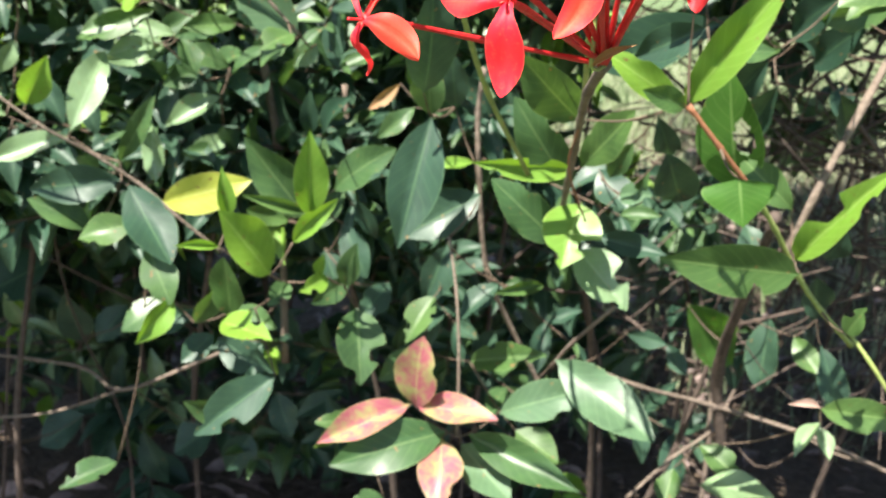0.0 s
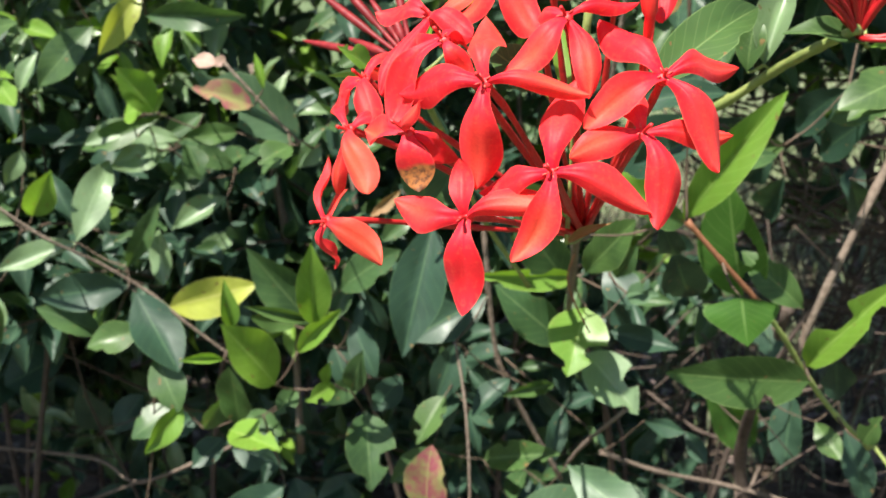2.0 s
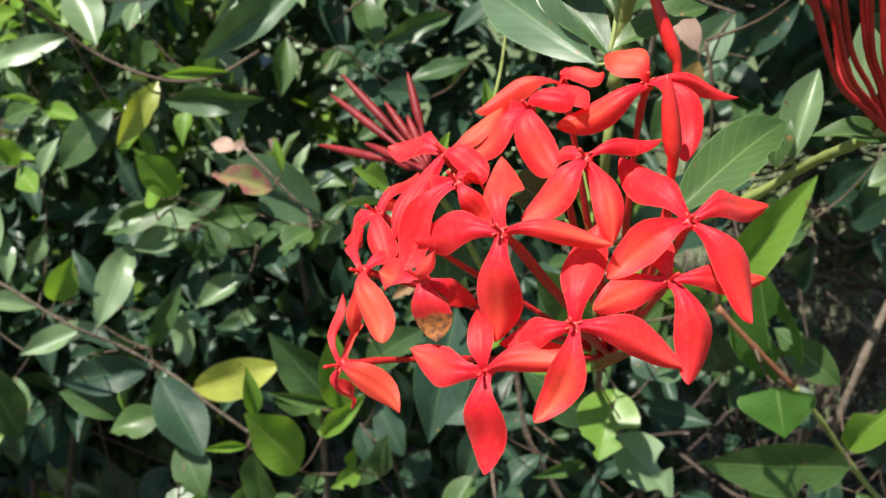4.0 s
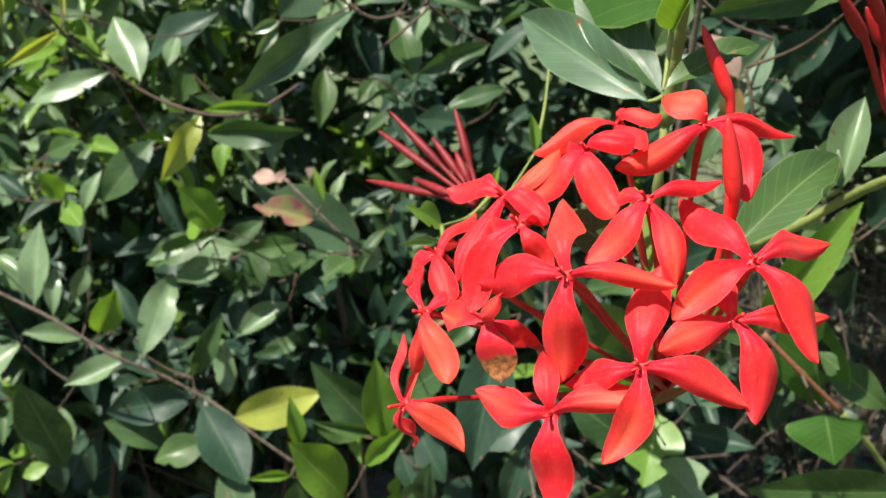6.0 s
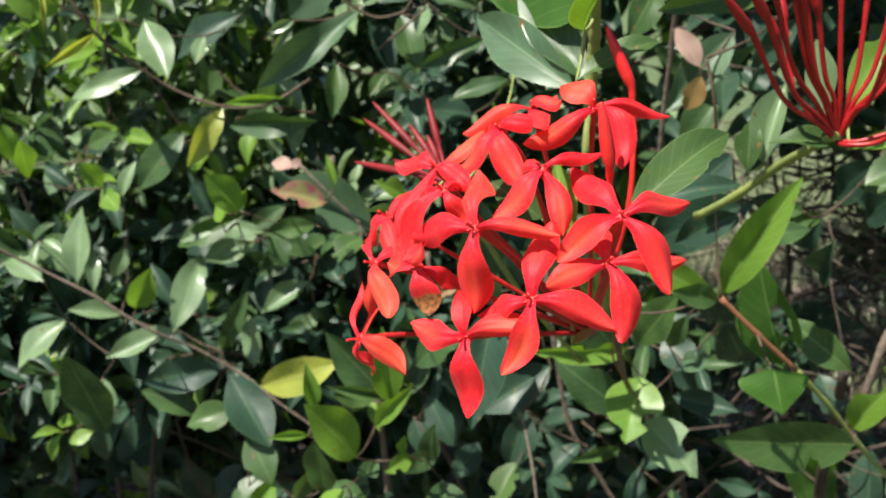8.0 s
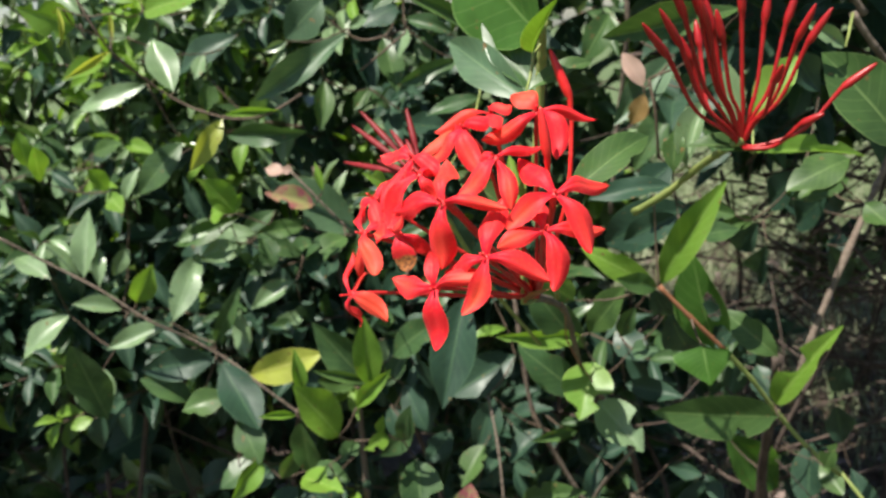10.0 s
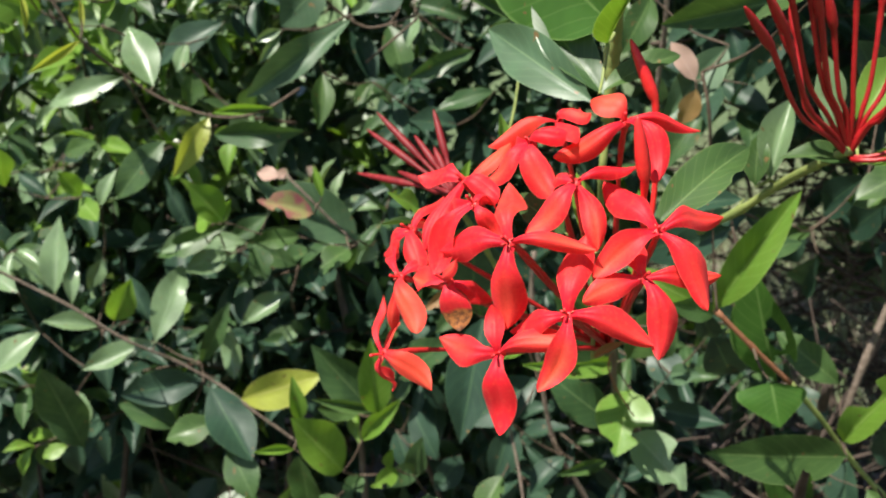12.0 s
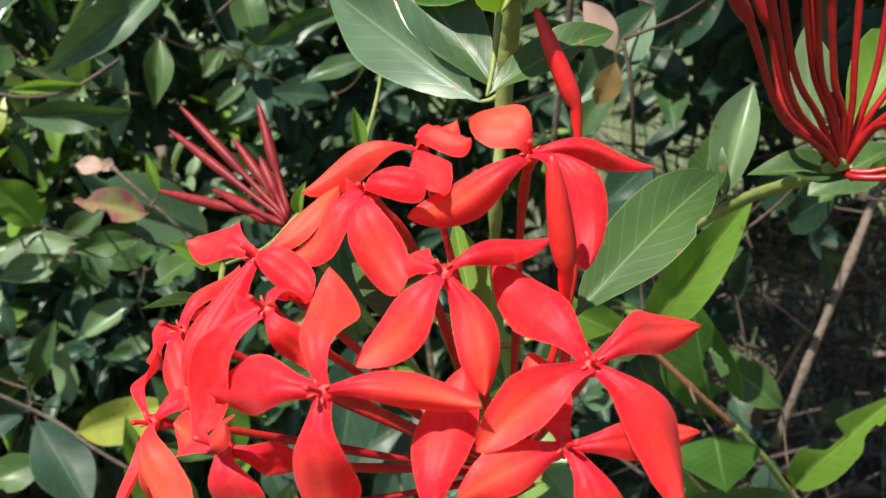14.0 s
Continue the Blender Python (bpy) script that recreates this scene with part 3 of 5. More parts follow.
leaf(L, "ov", S, (-0.1408, 0.6000, 0.8447), (-0.1647, 0.5800, 0.8190), 0.0286, (0.50, -0.84, 0.19))
leaf(L, "na", P, (-0.1884, 0.6600, 0.8174), (-0.2055, 0.6500, 0.8104), 0.0077, (0.47, -0.88, 0.09))
leaf(L, "na", P, (-0.1898, 0.6600, 0.8133), (-0.2045, 0.6500, 0.7951), 0.0077, (0.45, -0.89, 0.12))
leaf(L, "ov", Y, (-0.2457, 0.6600, 0.6845), (-0.2609, 0.6400, 0.7163), 0.0254, (0.85, -0.52, 0.08))
leaf(L, "na", Y, (-0.2558, 0.6700, 0.6817), (-0.2376, 0.6600, 0.7011), 0.0109, (-0.16, -0.93, -0.33))
leaf(L, "ov", M, (-0.3369, 0.7800, 0.7322), (-0.3773, 0.7600, 0.6883), 0.0289, (0.11, -0.94, 0.33))
leaf(L, "na", P, (-0.3656, 0.7100, 0.6905), (-0.3536, 0.7200, 0.7188), 0.0133, (-0.00, -0.94, 0.33))
leaf(L, "ov", Y, (-0.3745, 0.7000, 0.7015), (-0.3792, 0.6800, 0.7230), 0.0164, (0.92, -0.37, -0.14))
leaf(L, "ov", Y, (-0.3758, 0.7000, 0.6996), (-0.3527, 0.6800, 0.6839), 0.0165, (-0.23, -0.75, 0.62))
leaf(L, "ov", P, (-0.3857, 0.6600, 0.6336), (-0.3840, 0.6800, 0.6900), 0.0221, (0.14, -0.93, 0.33))
leaf(L, "ov", P, (-0.3730, 0.6600, 0.6250), (-0.3744, 0.6700, 0.6581), 0.0121, (0.44, -0.85, 0.28))
leaf(L, "ov", P, (-0.4515, 0.7400, 0.5789), (-0.4890, 0.7100, 0.5485), 0.0280, (0.11, -0.77, 0.63))
leaf(L, "ov", M, (-0.4048, 0.7000, 0.4901), (-0.4134, 0.6700, 0.5739), 0.0378, (0.50, -0.83, -0.25))
leaf(L, "ov", P, (-0.4144, 0.7200, 0.5329), (-0.4062, 0.7100, 0.5010), 0.0178, (0.24, -0.91, 0.35))
leaf(L, "ov", Y, (-0.4316, 0.7200, 0.4831), (-0.4503, 0.7100, 0.4776), 0.0142, (0.24, -0.77, 0.59))
leaf(L, "ov", P, (-0.4538, 0.7200, 0.6196), (-0.4993, 0.7400, 0.6388), 0.0208, (0.00, -0.69, 0.72))
leaf(L, "na", P, (-0.3880, 0.7200, 0.5884), (-0.4237, 0.7000, 0.6014), 0.0164, (0.55, -0.61, 0.58))
leaf(L, "ov", Y, (-0.4241, 0.6800, 0.7138), (-0.4149, 0.6600, 0.7471), 0.0167, (0.82, -0.37, -0.44))
leaf(L, "ov", Y, (-0.4352, 0.6800, 0.7272), (-0.4324, 0.6700, 0.7570), 0.0168, (0.57, -0.76, -0.31))
leaf(L, "bi", S, (-0.1570, 0.7000, 0.6588), (-0.2226, 0.6750, 0.7107), 0.0373, (0.52, -0.81, 0.26))
leaf(L, "bi", R, (-0.1725, 0.6400, 0.6917), (-0.2042, 0.6200, 0.7069), 0.0195, (0.62, -0.63, 0.46))
leaf(L, "na", Y, (-0.1679, 0.6500, 0.7014), (-0.1722, 0.6500, 0.7244), 0.0062, (0.33, -0.94, 0.06))
leaf(L, "ov", K, (-0.1976, 0.6500, 0.7169), (-0.2135, 0.6500, 0.7203), 0.0126, (0.15, -0.70, 0.70))
leaf(L, "ov", K, (-0.1922, 0.6500, 0.7166), (-0.1980, 0.6500, 0.7213), 0.0087, (0.21, -0.94, 0.26))
leaf(L, "ov", M, (-0.1565, 0.6700, 0.6620), (-0.1768, 0.6600, 0.6439), 0.0182, (-0.13, -0.80, 0.59))
leaf(L, "ov", M, (-0.0561, 0.6600, 0.7952), (-0.0998, 0.6400, 0.7799), 0.0150, (0.37, -0.92, 0.13))
leaf(L, "ov", M, (-0.1012, 0.6800, 0.8281), (-0.0611, 0.6700, 0.8187), 0.0134, (-0.09, -0.85, 0.52))
leaf(L, "ov", P, (-0.0972, 0.6800, 0.8228), (-0.1041, 0.6700, 0.8005), 0.0143, (-0.24, -0.85, 0.46))
leaf(L, "ov", M, (-0.0908, 0.6900, 0.8145), (-0.0819, 0.6800, 0.7927), 0.0134, (-0.20, -0.92, 0.34))
leaf(L, "ov", M, (-0.1215, 0.7000, 0.8156), (-0.1082, 0.6800, 0.7736), 0.0210, (0.33, -0.81, 0.49))
leaf(L, "na", G, (-0.1752, 0.7100, 0.7838), (-0.1772, 0.6900, 0.7446), 0.0175, (0.45, -0.81, 0.39))
leaf(L, "ov", M, (-0.0552, 0.7700, 0.7594), (-0.0997, 0.7500, 0.7497), 0.0159, (0.25, -0.81, 0.52))
leaf(L, "ov", M, (-0.0764, 0.6200, 0.8612), (-0.1056, 0.6000, 0.8353), 0.0199, (0.03, -0.81, 0.59))
leaf(L, "ov", P, (-0.1112, 0.6600, 0.8568), (-0.1341, 0.6500, 0.8525), 0.0125, (0.28, -0.84, 0.48))
leaf(L, "ov", M, (-0.0953, 0.6600, 0.8425), (-0.0670, 0.6500, 0.8587), 0.0125, (-0.14, -0.93, -0.33))
leaf(L, "ov", D, (-0.1157, 0.7400, 0.8401), (-0.1417, 0.7200, 0.8274), 0.0269, (0.28, -0.75, 0.60))
leaf(L, "ov", P, (-0.1392, 0.6600, 0.8241), (-0.1218, 0.6600, 0.8337), 0.0085, (0.06, -0.99, -0.11))
leaf(L, "ov", G, (-0.1499, 0.7600, 0.7725), (-0.1640, 0.7500, 0.7549), 0.0122, (0.12, -0.90, 0.42))
leaf(L, "ov", M, (-0.2314, 0.7800, 0.6214), (-0.2655, 0.7600, 0.6430), 0.0187, (0.59, -0.78, 0.22))
leaf(L, "ov", P, (-0.2837, 0.7800, 0.6393), (-0.3153, 0.7600, 0.6291), 0.0267, (0.22, -0.70, 0.68))
leaf(L, "ov", M, (-0.2538, 0.7800, 0.6646), (-0.2846, 0.7700, 0.6468), 0.0161, (0.10, -0.93, 0.35))
leaf(L, "ov", G, (-0.4167, 0.7600, 0.7275), (-0.3830, 0.7500, 0.7373), 0.0168, (-0.35, -0.90, 0.28))
leaf(L, "ov", P, (-0.4410, 0.7600, 0.7132), (-0.4557, 0.7500, 0.6894), 0.0208, (0.01, -0.92, 0.38))
leaf(L, "ov", D, (-0.4142, 0.8000, 0.7329), (-0.4452, 0.7900, 0.7196), 0.0214, (0.27, -0.96, 0.10))
leaf(L, "ov", P, (-0.2468, 0.7400, 0.7498), (-0.2623, 0.7400, 0.7380), 0.0196, (0.16, -0.96, -0.22))
leaf(L, "ov", D, (-0.0900, 0.8000, 0.7310), (-0.1268, 0.7800, 0.7391), 0.0239, (0.49, -0.67, 0.56))
leaf(L, "ov", P, (-0.2696, 0.7200, 0.6463), (-0.2973, 0.7000, 0.6405), 0.0182, (0.44, -0.75, 0.50))
leaf(L, "ov", P, (-0.2806, 0.7100, 0.6703), (-0.3114, 0.6900, 0.6569), 0.0153, (0.34, -0.83, 0.45))
leaf(L, "ov", G, (-0.1956, 0.6800, 0.6673), (-0.2284, 0.6600, 0.6668), 0.0154, (0.45, -0.76, 0.47))
leaf(C, "ov", M, (-0.1406, 0.6400, 0.5435), (-0.1772, 0.6200, 0.6031), 0.0292, (0.42, -0.91, -0.05))
leaf(C, "ov", Y, (-0.1330, 0.6100, 0.5547), (-0.1275, 0.5900, 0.6159), 0.0223, (0.33, -0.89, -0.32))
leaf(C, "na", G, (-0.1351, 0.6200, 0.5546), (-0.1744, 0.6000, 0.5702), 0.0088, (0.50, -0.85, 0.18))
leaf(C, "ov", G, (-0.1582, 0.6600, 0.5348), (-0.1843, 0.6400, 0.5477), 0.0149, (0.67, -0.59, 0.44))
leaf(C, "ov", Y, (-0.1445, 0.6100, 0.5362), (-0.1143, 0.5900, 0.5713), 0.0132, (-0.42, -0.90, -0.15))
leaf(C, "na", Y, (-0.1877, 0.6100, 0.5503), (-0.1865, 0.6000, 0.5871), 0.0118, (0.45, -0.86, -0.25))
leaf(C, "ov", Y, (-0.1603, 0.6100, 0.5128), (-0.1834, 0.5800, 0.5656), 0.0330, (0.86, -0.51, 0.09))
leaf(C, "na", Y, (-0.1908, 0.6000, 0.5340), (-0.2128, 0.5800, 0.5410), 0.0067, (0.67, -0.59, 0.45))
leaf(C, "ov", G, (-0.1974, 0.6400, 0.4676), (-0.1933, 0.6200, 0.5222), 0.0265, (-0.04, -0.94, -0.34))
leaf(C, "ov", Y, (-0.2450, 0.6600, 0.4706), (-0.2642, 0.6300, 0.4468), 0.0198, (0.68, -0.67, 0.29))
leaf(C, "ov", M, (-0.2541, 0.6800, 0.4604), (-0.2876, 0.6600, 0.4447), 0.0278, (0.02, -0.64, 0.77))
leaf(C, "ov", D, (-0.2434, 0.7000, 0.4478), (-0.2799, 0.6900, 0.4304), 0.0220, (0.07, -0.92, 0.39))
leaf(C, "bi", Y, (-0.2010, 0.6300, 0.4681), (-0.1590, 0.6000, 0.4719), 0.0243, (-0.36, -0.40, 0.84))
leaf(C, "ov", G, (-0.2304, 0.6600, 0.4528), (-0.2019, 0.6400, 0.4947), 0.0170, (0.09, -0.87, -0.48))
leaf(C, "ov", M, (-0.1990, 0.6600, 0.4667), (-0.1667, 0.6400, 0.4625), 0.0171, (-0.35, -0.69, 0.63))
leaf(C, "ov", D, (-0.2265, 0.6900, 0.4309), (-0.2465, 0.6700, 0.4151), 0.0209, (0.15, -0.70, 0.69))
leaf(C, "bi", D, (-0.2522, 0.7800, 0.3868), (-0.2021, 0.7700, 0.3603), 0.0305, (-0.03, -0.95, 0.30))
leaf(C, "bi", D, (-0.1610, 0.6200, 0.4337), (-0.2164, 0.6000, 0.3936), 0.0301, (0.02, -0.91, 0.42))
leaf(C, "ov", M, (-0.1979, 0.6300, 0.3893), (-0.2197, 0.6000, 0.4197), 0.0168, (0.83, -0.55, 0.05))
leaf(C, "bi", M, (-0.1093, 0.6500, 0.4762), (-0.1005, 0.6200, 0.4308), 0.0366, (0.41, -0.72, 0.56))
leaf(C, "ov", M, (-0.1334, 0.7000, 0.5480), (-0.0896, 0.6700, 0.5884), 0.0267, (-0.66, -0.73, 0.17))
leaf(C, "ov", D, (-0.0556, 0.6200, 0.6220), (-0.0731, 0.5900, 0.5423), 0.0342, (0.08, -0.94, 0.33))
leaf(C, "ri", D, (-0.0240, 0.6600, 0.5609), (-0.0758, 0.6400, 0.5348), 0.0319, (0.11, -0.88, 0.45))
leaf(C, "ov", D, (-0.0490, 0.7000, 0.5106), (-0.0646, 0.6800, 0.4663), 0.0278, (0.43, -0.87, 0.24))
leaf(C, "bi", G, (-0.0557, 0.6800, 0.4766), (-0.0754, 0.6600, 0.4472), 0.0221, (-0.25, -0.71, 0.65))
leaf(C, "ov", P, (-0.1490, 0.7000, 0.5404), (-0.1399, 0.7000, 0.5640), 0.0167, (-0.03, -1.00, 0.01))
leaf(C, "ov", D, (-0.1304, 0.7200, 0.5159), (-0.1098, 0.7000, 0.4803), 0.0225, (-0.07, -0.89, 0.46))
leaf(C, "ov", D, (-0.1489, 0.7400, 0.4880), (-0.1342, 0.7200, 0.4582), 0.0234, (0.35, -0.69, 0.64))
leaf(C, "ov", D, (-0.1020, 0.7800, 0.4469), (-0.1227, 0.7600, 0.4232), 0.0239, (0.37, -0.84, 0.39))
leaf(C, "ov", M, (-0.1253, 0.7200, 0.4720), (-0.1516, 0.7000, 0.4557), 0.0187, (0.53, -0.83, 0.16))
leaf(C, "ov", M, (-0.0652, 0.6800, 0.4343), (-0.0942, 0.6600, 0.4151), 0.0202, (0.26, -0.84, 0.48))
leaf(C, "ov", G, (0.0084, 0.6800, 0.3702), (0.0414, 0.6600, 0.3570), 0.0271, (-0.04, -0.60, 0.80))
leaf(C, "bi", G, (-0.0285, 0.6900, 0.4209), (0.0270, 0.6600, 0.4439), 0.0223, (-0.56, -0.68, 0.47))
leaf(C, "na", G, (0.0222, 0.6600, 0.4968), (-0.0111, 0.6300, 0.5009), 0.0101, (0.63, -0.64, 0.44))
leaf(C, "ov", D, (-0.0095, 0.7200, 0.4740), (-0.0388, 0.7000, 0.4523), 0.0218, (-0.10, -0.66, 0.74))
leaf(C, "ov", D, (-0.0555, 0.5600, 0.6474), (-0.0455, 0.5200, 0.7084), 0.0309, (0.35, -0.76, -0.55))
leaf(C, "ov", M, (-0.0538, 0.6000, 0.6265), (-0.0561, 0.5800, 0.6619), 0.0211, (-0.13, -0.86, -0.49))
leaf(C, "ov", D, (-0.0437, 0.6600, 0.6207), (-0.0456, 0.6400, 0.6589), 0.0207, (0.03, -0.89, -0.46))
leaf(C, "ov", B, (-0.0787, 0.6400, 0.6385), (-0.0967, 0.6300, 0.6223), 0.0082, (0.40, -0.91, 0.12))
leaf(C, "ov", M, (-0.0727, 0.6800, 0.6156), (-0.0961, 0.6600, 0.5967), 0.0137, (0.18, -0.78, 0.60))
leaf(C, "ov", Y, (-0.0295, 0.6600, 0.5833), (-0.0576, 0.6400, 0.5823), 0.0112, (0.33, -0.50, 0.80))
leaf(C, "ov", R, (-0.0595, 0.6000, 0.4266), (-0.0574, 0.5800, 0.4840), 0.0311, (-0.39, -0.87, -0.29))
leaf(C, "ov", R, (-0.0642, 0.6000, 0.4288), (-0.1203, 0.5600, 0.4180), 0.0233, (0.22, -0.53, 0.82))
leaf(C, "ov", R, (-0.0603, 0.6000, 0.4291), (-0.0056, 0.5700, 0.4388), 0.0213, (-0.43, -0.54, 0.72))
leaf(C, "ov", M, (-0.0391, 0.6000, 0.4100), (-0.1116, 0.5600, 0.4029), 0.0340, (0.32, -0.70, 0.64))
leaf(C, "ov", R, (-0.0421, 0.6000, 0.4046), (-0.0396, 0.5500, 0.3842), 0.0306, (0.04, -0.38, 0.93))
leaf(C, "ov", M, (-0.0245, 0.6000, 0.4093), (0.0502, 0.5600, 0.3945), 0.0246, (-0.30, -0.77, 0.56))
leaf(C, "ov", S, (-0.0297, 0.6100, 0.3959), (0.0071, 0.5700, 0.3771), 0.0282, (-0.29, -0.61, 0.73))
leaf(C, "ov", S, (-0.0046, 0.6000, 0.4262), (0.0517, 0.5800, 0.4586), 0.0269, (-0.50, -0.78, 0.38))
leaf(C, "ov", S, (0.0306, 0.5900, 0.4730), (0.0928, 0.5500, 0.4391), 0.0343, (-0.16, -0.77, 0.61))
leaf(C, "ov", G, (-0.1036, 0.6400, 0.3934), (-0.1327, 0.6200, 0.3994), 0.0146, (0.56, -0.67, 0.49))
leaf(C, "ov", M, (-0.0866, 0.6400, 0.3284), (-0.1087, 0.6200, 0.3309), 0.0209, (0.55, -0.53, 0.64))
leaf(C, "bi", M, (-0.1521, 0.6300, 0.5006), (-0.1622, 0.6100, 0.4908), 0.0146, (0.51, -0.57, 0.65))
leaf(C, "bi", Y, (-0.1234, 0.6200, 0.5093), (-0.1380, 0.6000, 0.5062), 0.0138, (0.72, -0.58, 0.37))
leaf(C, "na", Y, (-0.1300, 0.6200, 0.5091), (-0.1230, 0.6100, 0.5306), 0.0082, (-0.41, -0.87, -0.27))
leaf(C, "ov", M, (-0.1139, 0.6300, 0.5003), (-0.1025, 0.6100, 0.5368), 0.0161, (-0.24, -0.88, -0.41))
leaf(X, "ov", M, (0.0294, 0.6200, 0.5416), (-0.0138, 0.6000, 0.5866), 0.0273, (0.39, -0.92, -0.03))
leaf(X, "bi", Y, (0.0400, 0.6000, 0.5755), (0.0287, 0.5700, 0.5431), 0.0367, (0.02, -0.74, 0.67))
leaf(X, "bi", P, (0.0410, 0.6100, 0.5415), (0.0729, 0.5850, 0.5125), 0.0317, (-0.02, -0.77, 0.64))
leaf(X, "bj", Y, (0.0319, 0.5800, 0.6019), (-0.0240, 0.5500, 0.6098), 0.0149, (0.47, -0.88, -0.02))
leaf(X, "ri", G, (0.0304, 0.5200, 0.6440), (-0.0014, 0.4800, 0.6809), 0.0257, (0.34, -0.77, -0.54))
leaf(X, "ov", M, (0.0338, 0.6000, 0.5854), (-0.0034, 0.5700, 0.6412), 0.0273, (0.11, -0.90, -0.41))
leaf(X, "ov", G, (0.0372, 0.5800, 0.6035), (0.0644, 0.5500, 0.6456), 0.0234, (-0.55, -0.81, -0.22))
leaf(X, "ov", Y, (0.0808, 0.5100, 0.6553), (0.0397, 0.4850, 0.6845), 0.0166, (0.48, -0.87, -0.07))
leaf(X, "ri", Y, (0.0830, 0.5130, 0.6544), (0.1192, 0.4750, 0.7235), 0.0207, (-0.49, -0.85, -0.21))
leaf(X, "ov", G, (0.0820, 0.5000, 0.6566), (0.0588, 0.4800, 0.6676), 0.0130, (0.67, -0.74, 0.08))
leaf(X, "ov", D, (0.0986, 0.5600, 0.6898), (0.0621, 0.5800, 0.6685), 0.0197, (-0.51, -0.85, 0.08))
leaf(X, "ov", M, (0.1015, 0.5500, 0.6761), (0.1398, 0.5700, 0.6772), 0.0164, (0.36, -0.73, 0.59))
leaf(X, "hk", V, (0.1191, 0.5300, 0.6068), (0.1024, 0.5100, 0.6733), 0.0370, (-0.46, -0.81, -0.36))
leaf(X, "lt", G, (0.1580, 0.5300, 0.5609), (0.0777, 0.5000, 0.5753), 0.0309, (0.35, -0.94, -0.02))
leaf(X, "ov", G, (0.1686, 0.6000, 0.5777), (0.1316, 0.6000, 0.6119), 0.0215, (0.10, -0.99, 0.11))
leaf(X, "bj", Y, (0.1571, 0.5400, 0.5652), (0.1871, 0.5000, 0.6291), 0.0203, (-0.74, -0.67, -0.07))
leaf(X, "ov", V, (0.1554, 0.8400, 0.4197), (0.2144, 0.8900, 0.3387), 0.0463, (0.48, -0.86, -0.18))
leaf(X, "ov", G, (0.1945, 0.5700, 0.4593), (0.2321, 0.5300, 0.4742), 0.0210, (-0.75, -0.61, 0.26))
leaf(X, "bi", G, (0.1850, 0.5200, 0.5308), (0.1892, 0.5100, 0.5506), 0.0126, (-0.73, -0.66, -0.18))
leaf(X, "na", P, (0.1958, 0.5700, 0.4499), (0.1763, 0.5500, 0.4369), 0.0109, (-0.36, -0.23, 0.90))
leaf(X, "na", P, (0.1940, 0.5700, 0.4482), (0.1981, 0.5500, 0.4347), 0.0110, (0.20, -0.52, 0.83))
leaf(X, "na", K, (0.1944, 0.5700, 0.4601), (0.1726, 0.5600, 0.4669), 0.0056, (0.46, -0.51, 0.73))
leaf(X, "ov", G, (0.1336, 0.6200, 0.4018), (0.1597, 0.6000, 0.3893), 0.0191, (-0.08, -0.60, 0.80))
leaf(X, "ov", G, (0.1187, 0.6200, 0.3820), (0.1110, 0.6000, 0.3638), 0.0177, (-0.43, -0.51, 0.74))
leaf(X, "ov", P, (0.1335, 0.6000, 0.3820), (0.1738, 0.5700, 0.3963), 0.0262, (-0.42, -0.14, 0.90))
leaf(X, "ov", D, (0.0973, 0.7800, 0.4130), (0.1293, 0.7600, 0.4137), 0.0138, (-0.53, -0.84, 0.11))
leaf(X, "ov", D, (0.1317, 0.7800, 0.4049), (0.1475, 0.7600, 0.3864), 0.0152, (-0.43, -0.77, 0.47))
leaf(X, "ov", D, (0.2516, 0.9200, 0.3784), (0.2428, 0.9000, 0.3078), 0.0359, (-0.67, -0.69, 0.28))
leaf(X, "ov", G, (0.2282, 0.7600, 0.4269), (0.2444, 0.7400, 0.4045), 0.0189, (-0.34, -0.81, 0.48))
leaf(X, "ov", D, (0.2630, 0.8000, 0.4032), (0.2831, 0.7800, 0.3440), 0.0256, (0.11, -0.93, 0.35))
leaf(X, "ov", D, (0.0805, 0.5900, 0.6346), (0.0941, 0.6100, 0.6030), 0.0164, (0.22, -0.86, -0.45))
leaf(X, "ov", D, (0.0937, 0.6300, 0.6039), (0.1125, 0.6600, 0.5578), 0.0298, (0.21, -0.86, -0.47))
leaf(X, "ov", M, (0.0704, 0.6100, 0.6133), (0.0589, 0.6300, 0.5844), 0.0143, (-0.51, -0.79, -0.35))
leaf(X, "bi", S, (0.0673, 0.6400, 0.5715), (0.0851, 0.6200, 0.5772), 0.0149, (-0.75, -0.57, 0.34))
leaf(X, "ov", D, (0.0560, 0.6800, 0.5776), (0.0756, 0.6600, 0.5551), 0.0257, (-0.21, -0.81, 0.54))
leaf(X, "ov", D, (0.0615, 0.7000, 0.5218), (0.1084, 0.6800, 0.5173), 0.0189, (-0.30, -0.82, 0.49))
leaf(X, "ov", G, (0.2270, 0.6600, 0.6936), (0.1751, 0.6300, 0.6894), 0.0217, (0.50, -0.87, 0.06))
leaf(X, "ov", D, (0.1816, 0.7000, 0.6718), (0.2277, 0.7400, 0.6487), 0.0202, (0.63, -0.77, -0.07))
leaf(X, "ov", D, (0.2026, 0.7200, 0.6709), (0.2482, 0.7600, 0.6515), 0.0166, (0.66, -0.75, -0.01))
leaf(X, "ov", G, (0.1542, 0.6200, 0.6730), (0.1233, 0.6000, 0.6719), 0.0102, (0.50, -0.79, 0.35))
leaf(X, "ov", D, (0.1708, 0.7200, 0.6502), (0.1586, 0.7600, 0.6187), 0.0249, (-0.74, -0.54, -0.40))
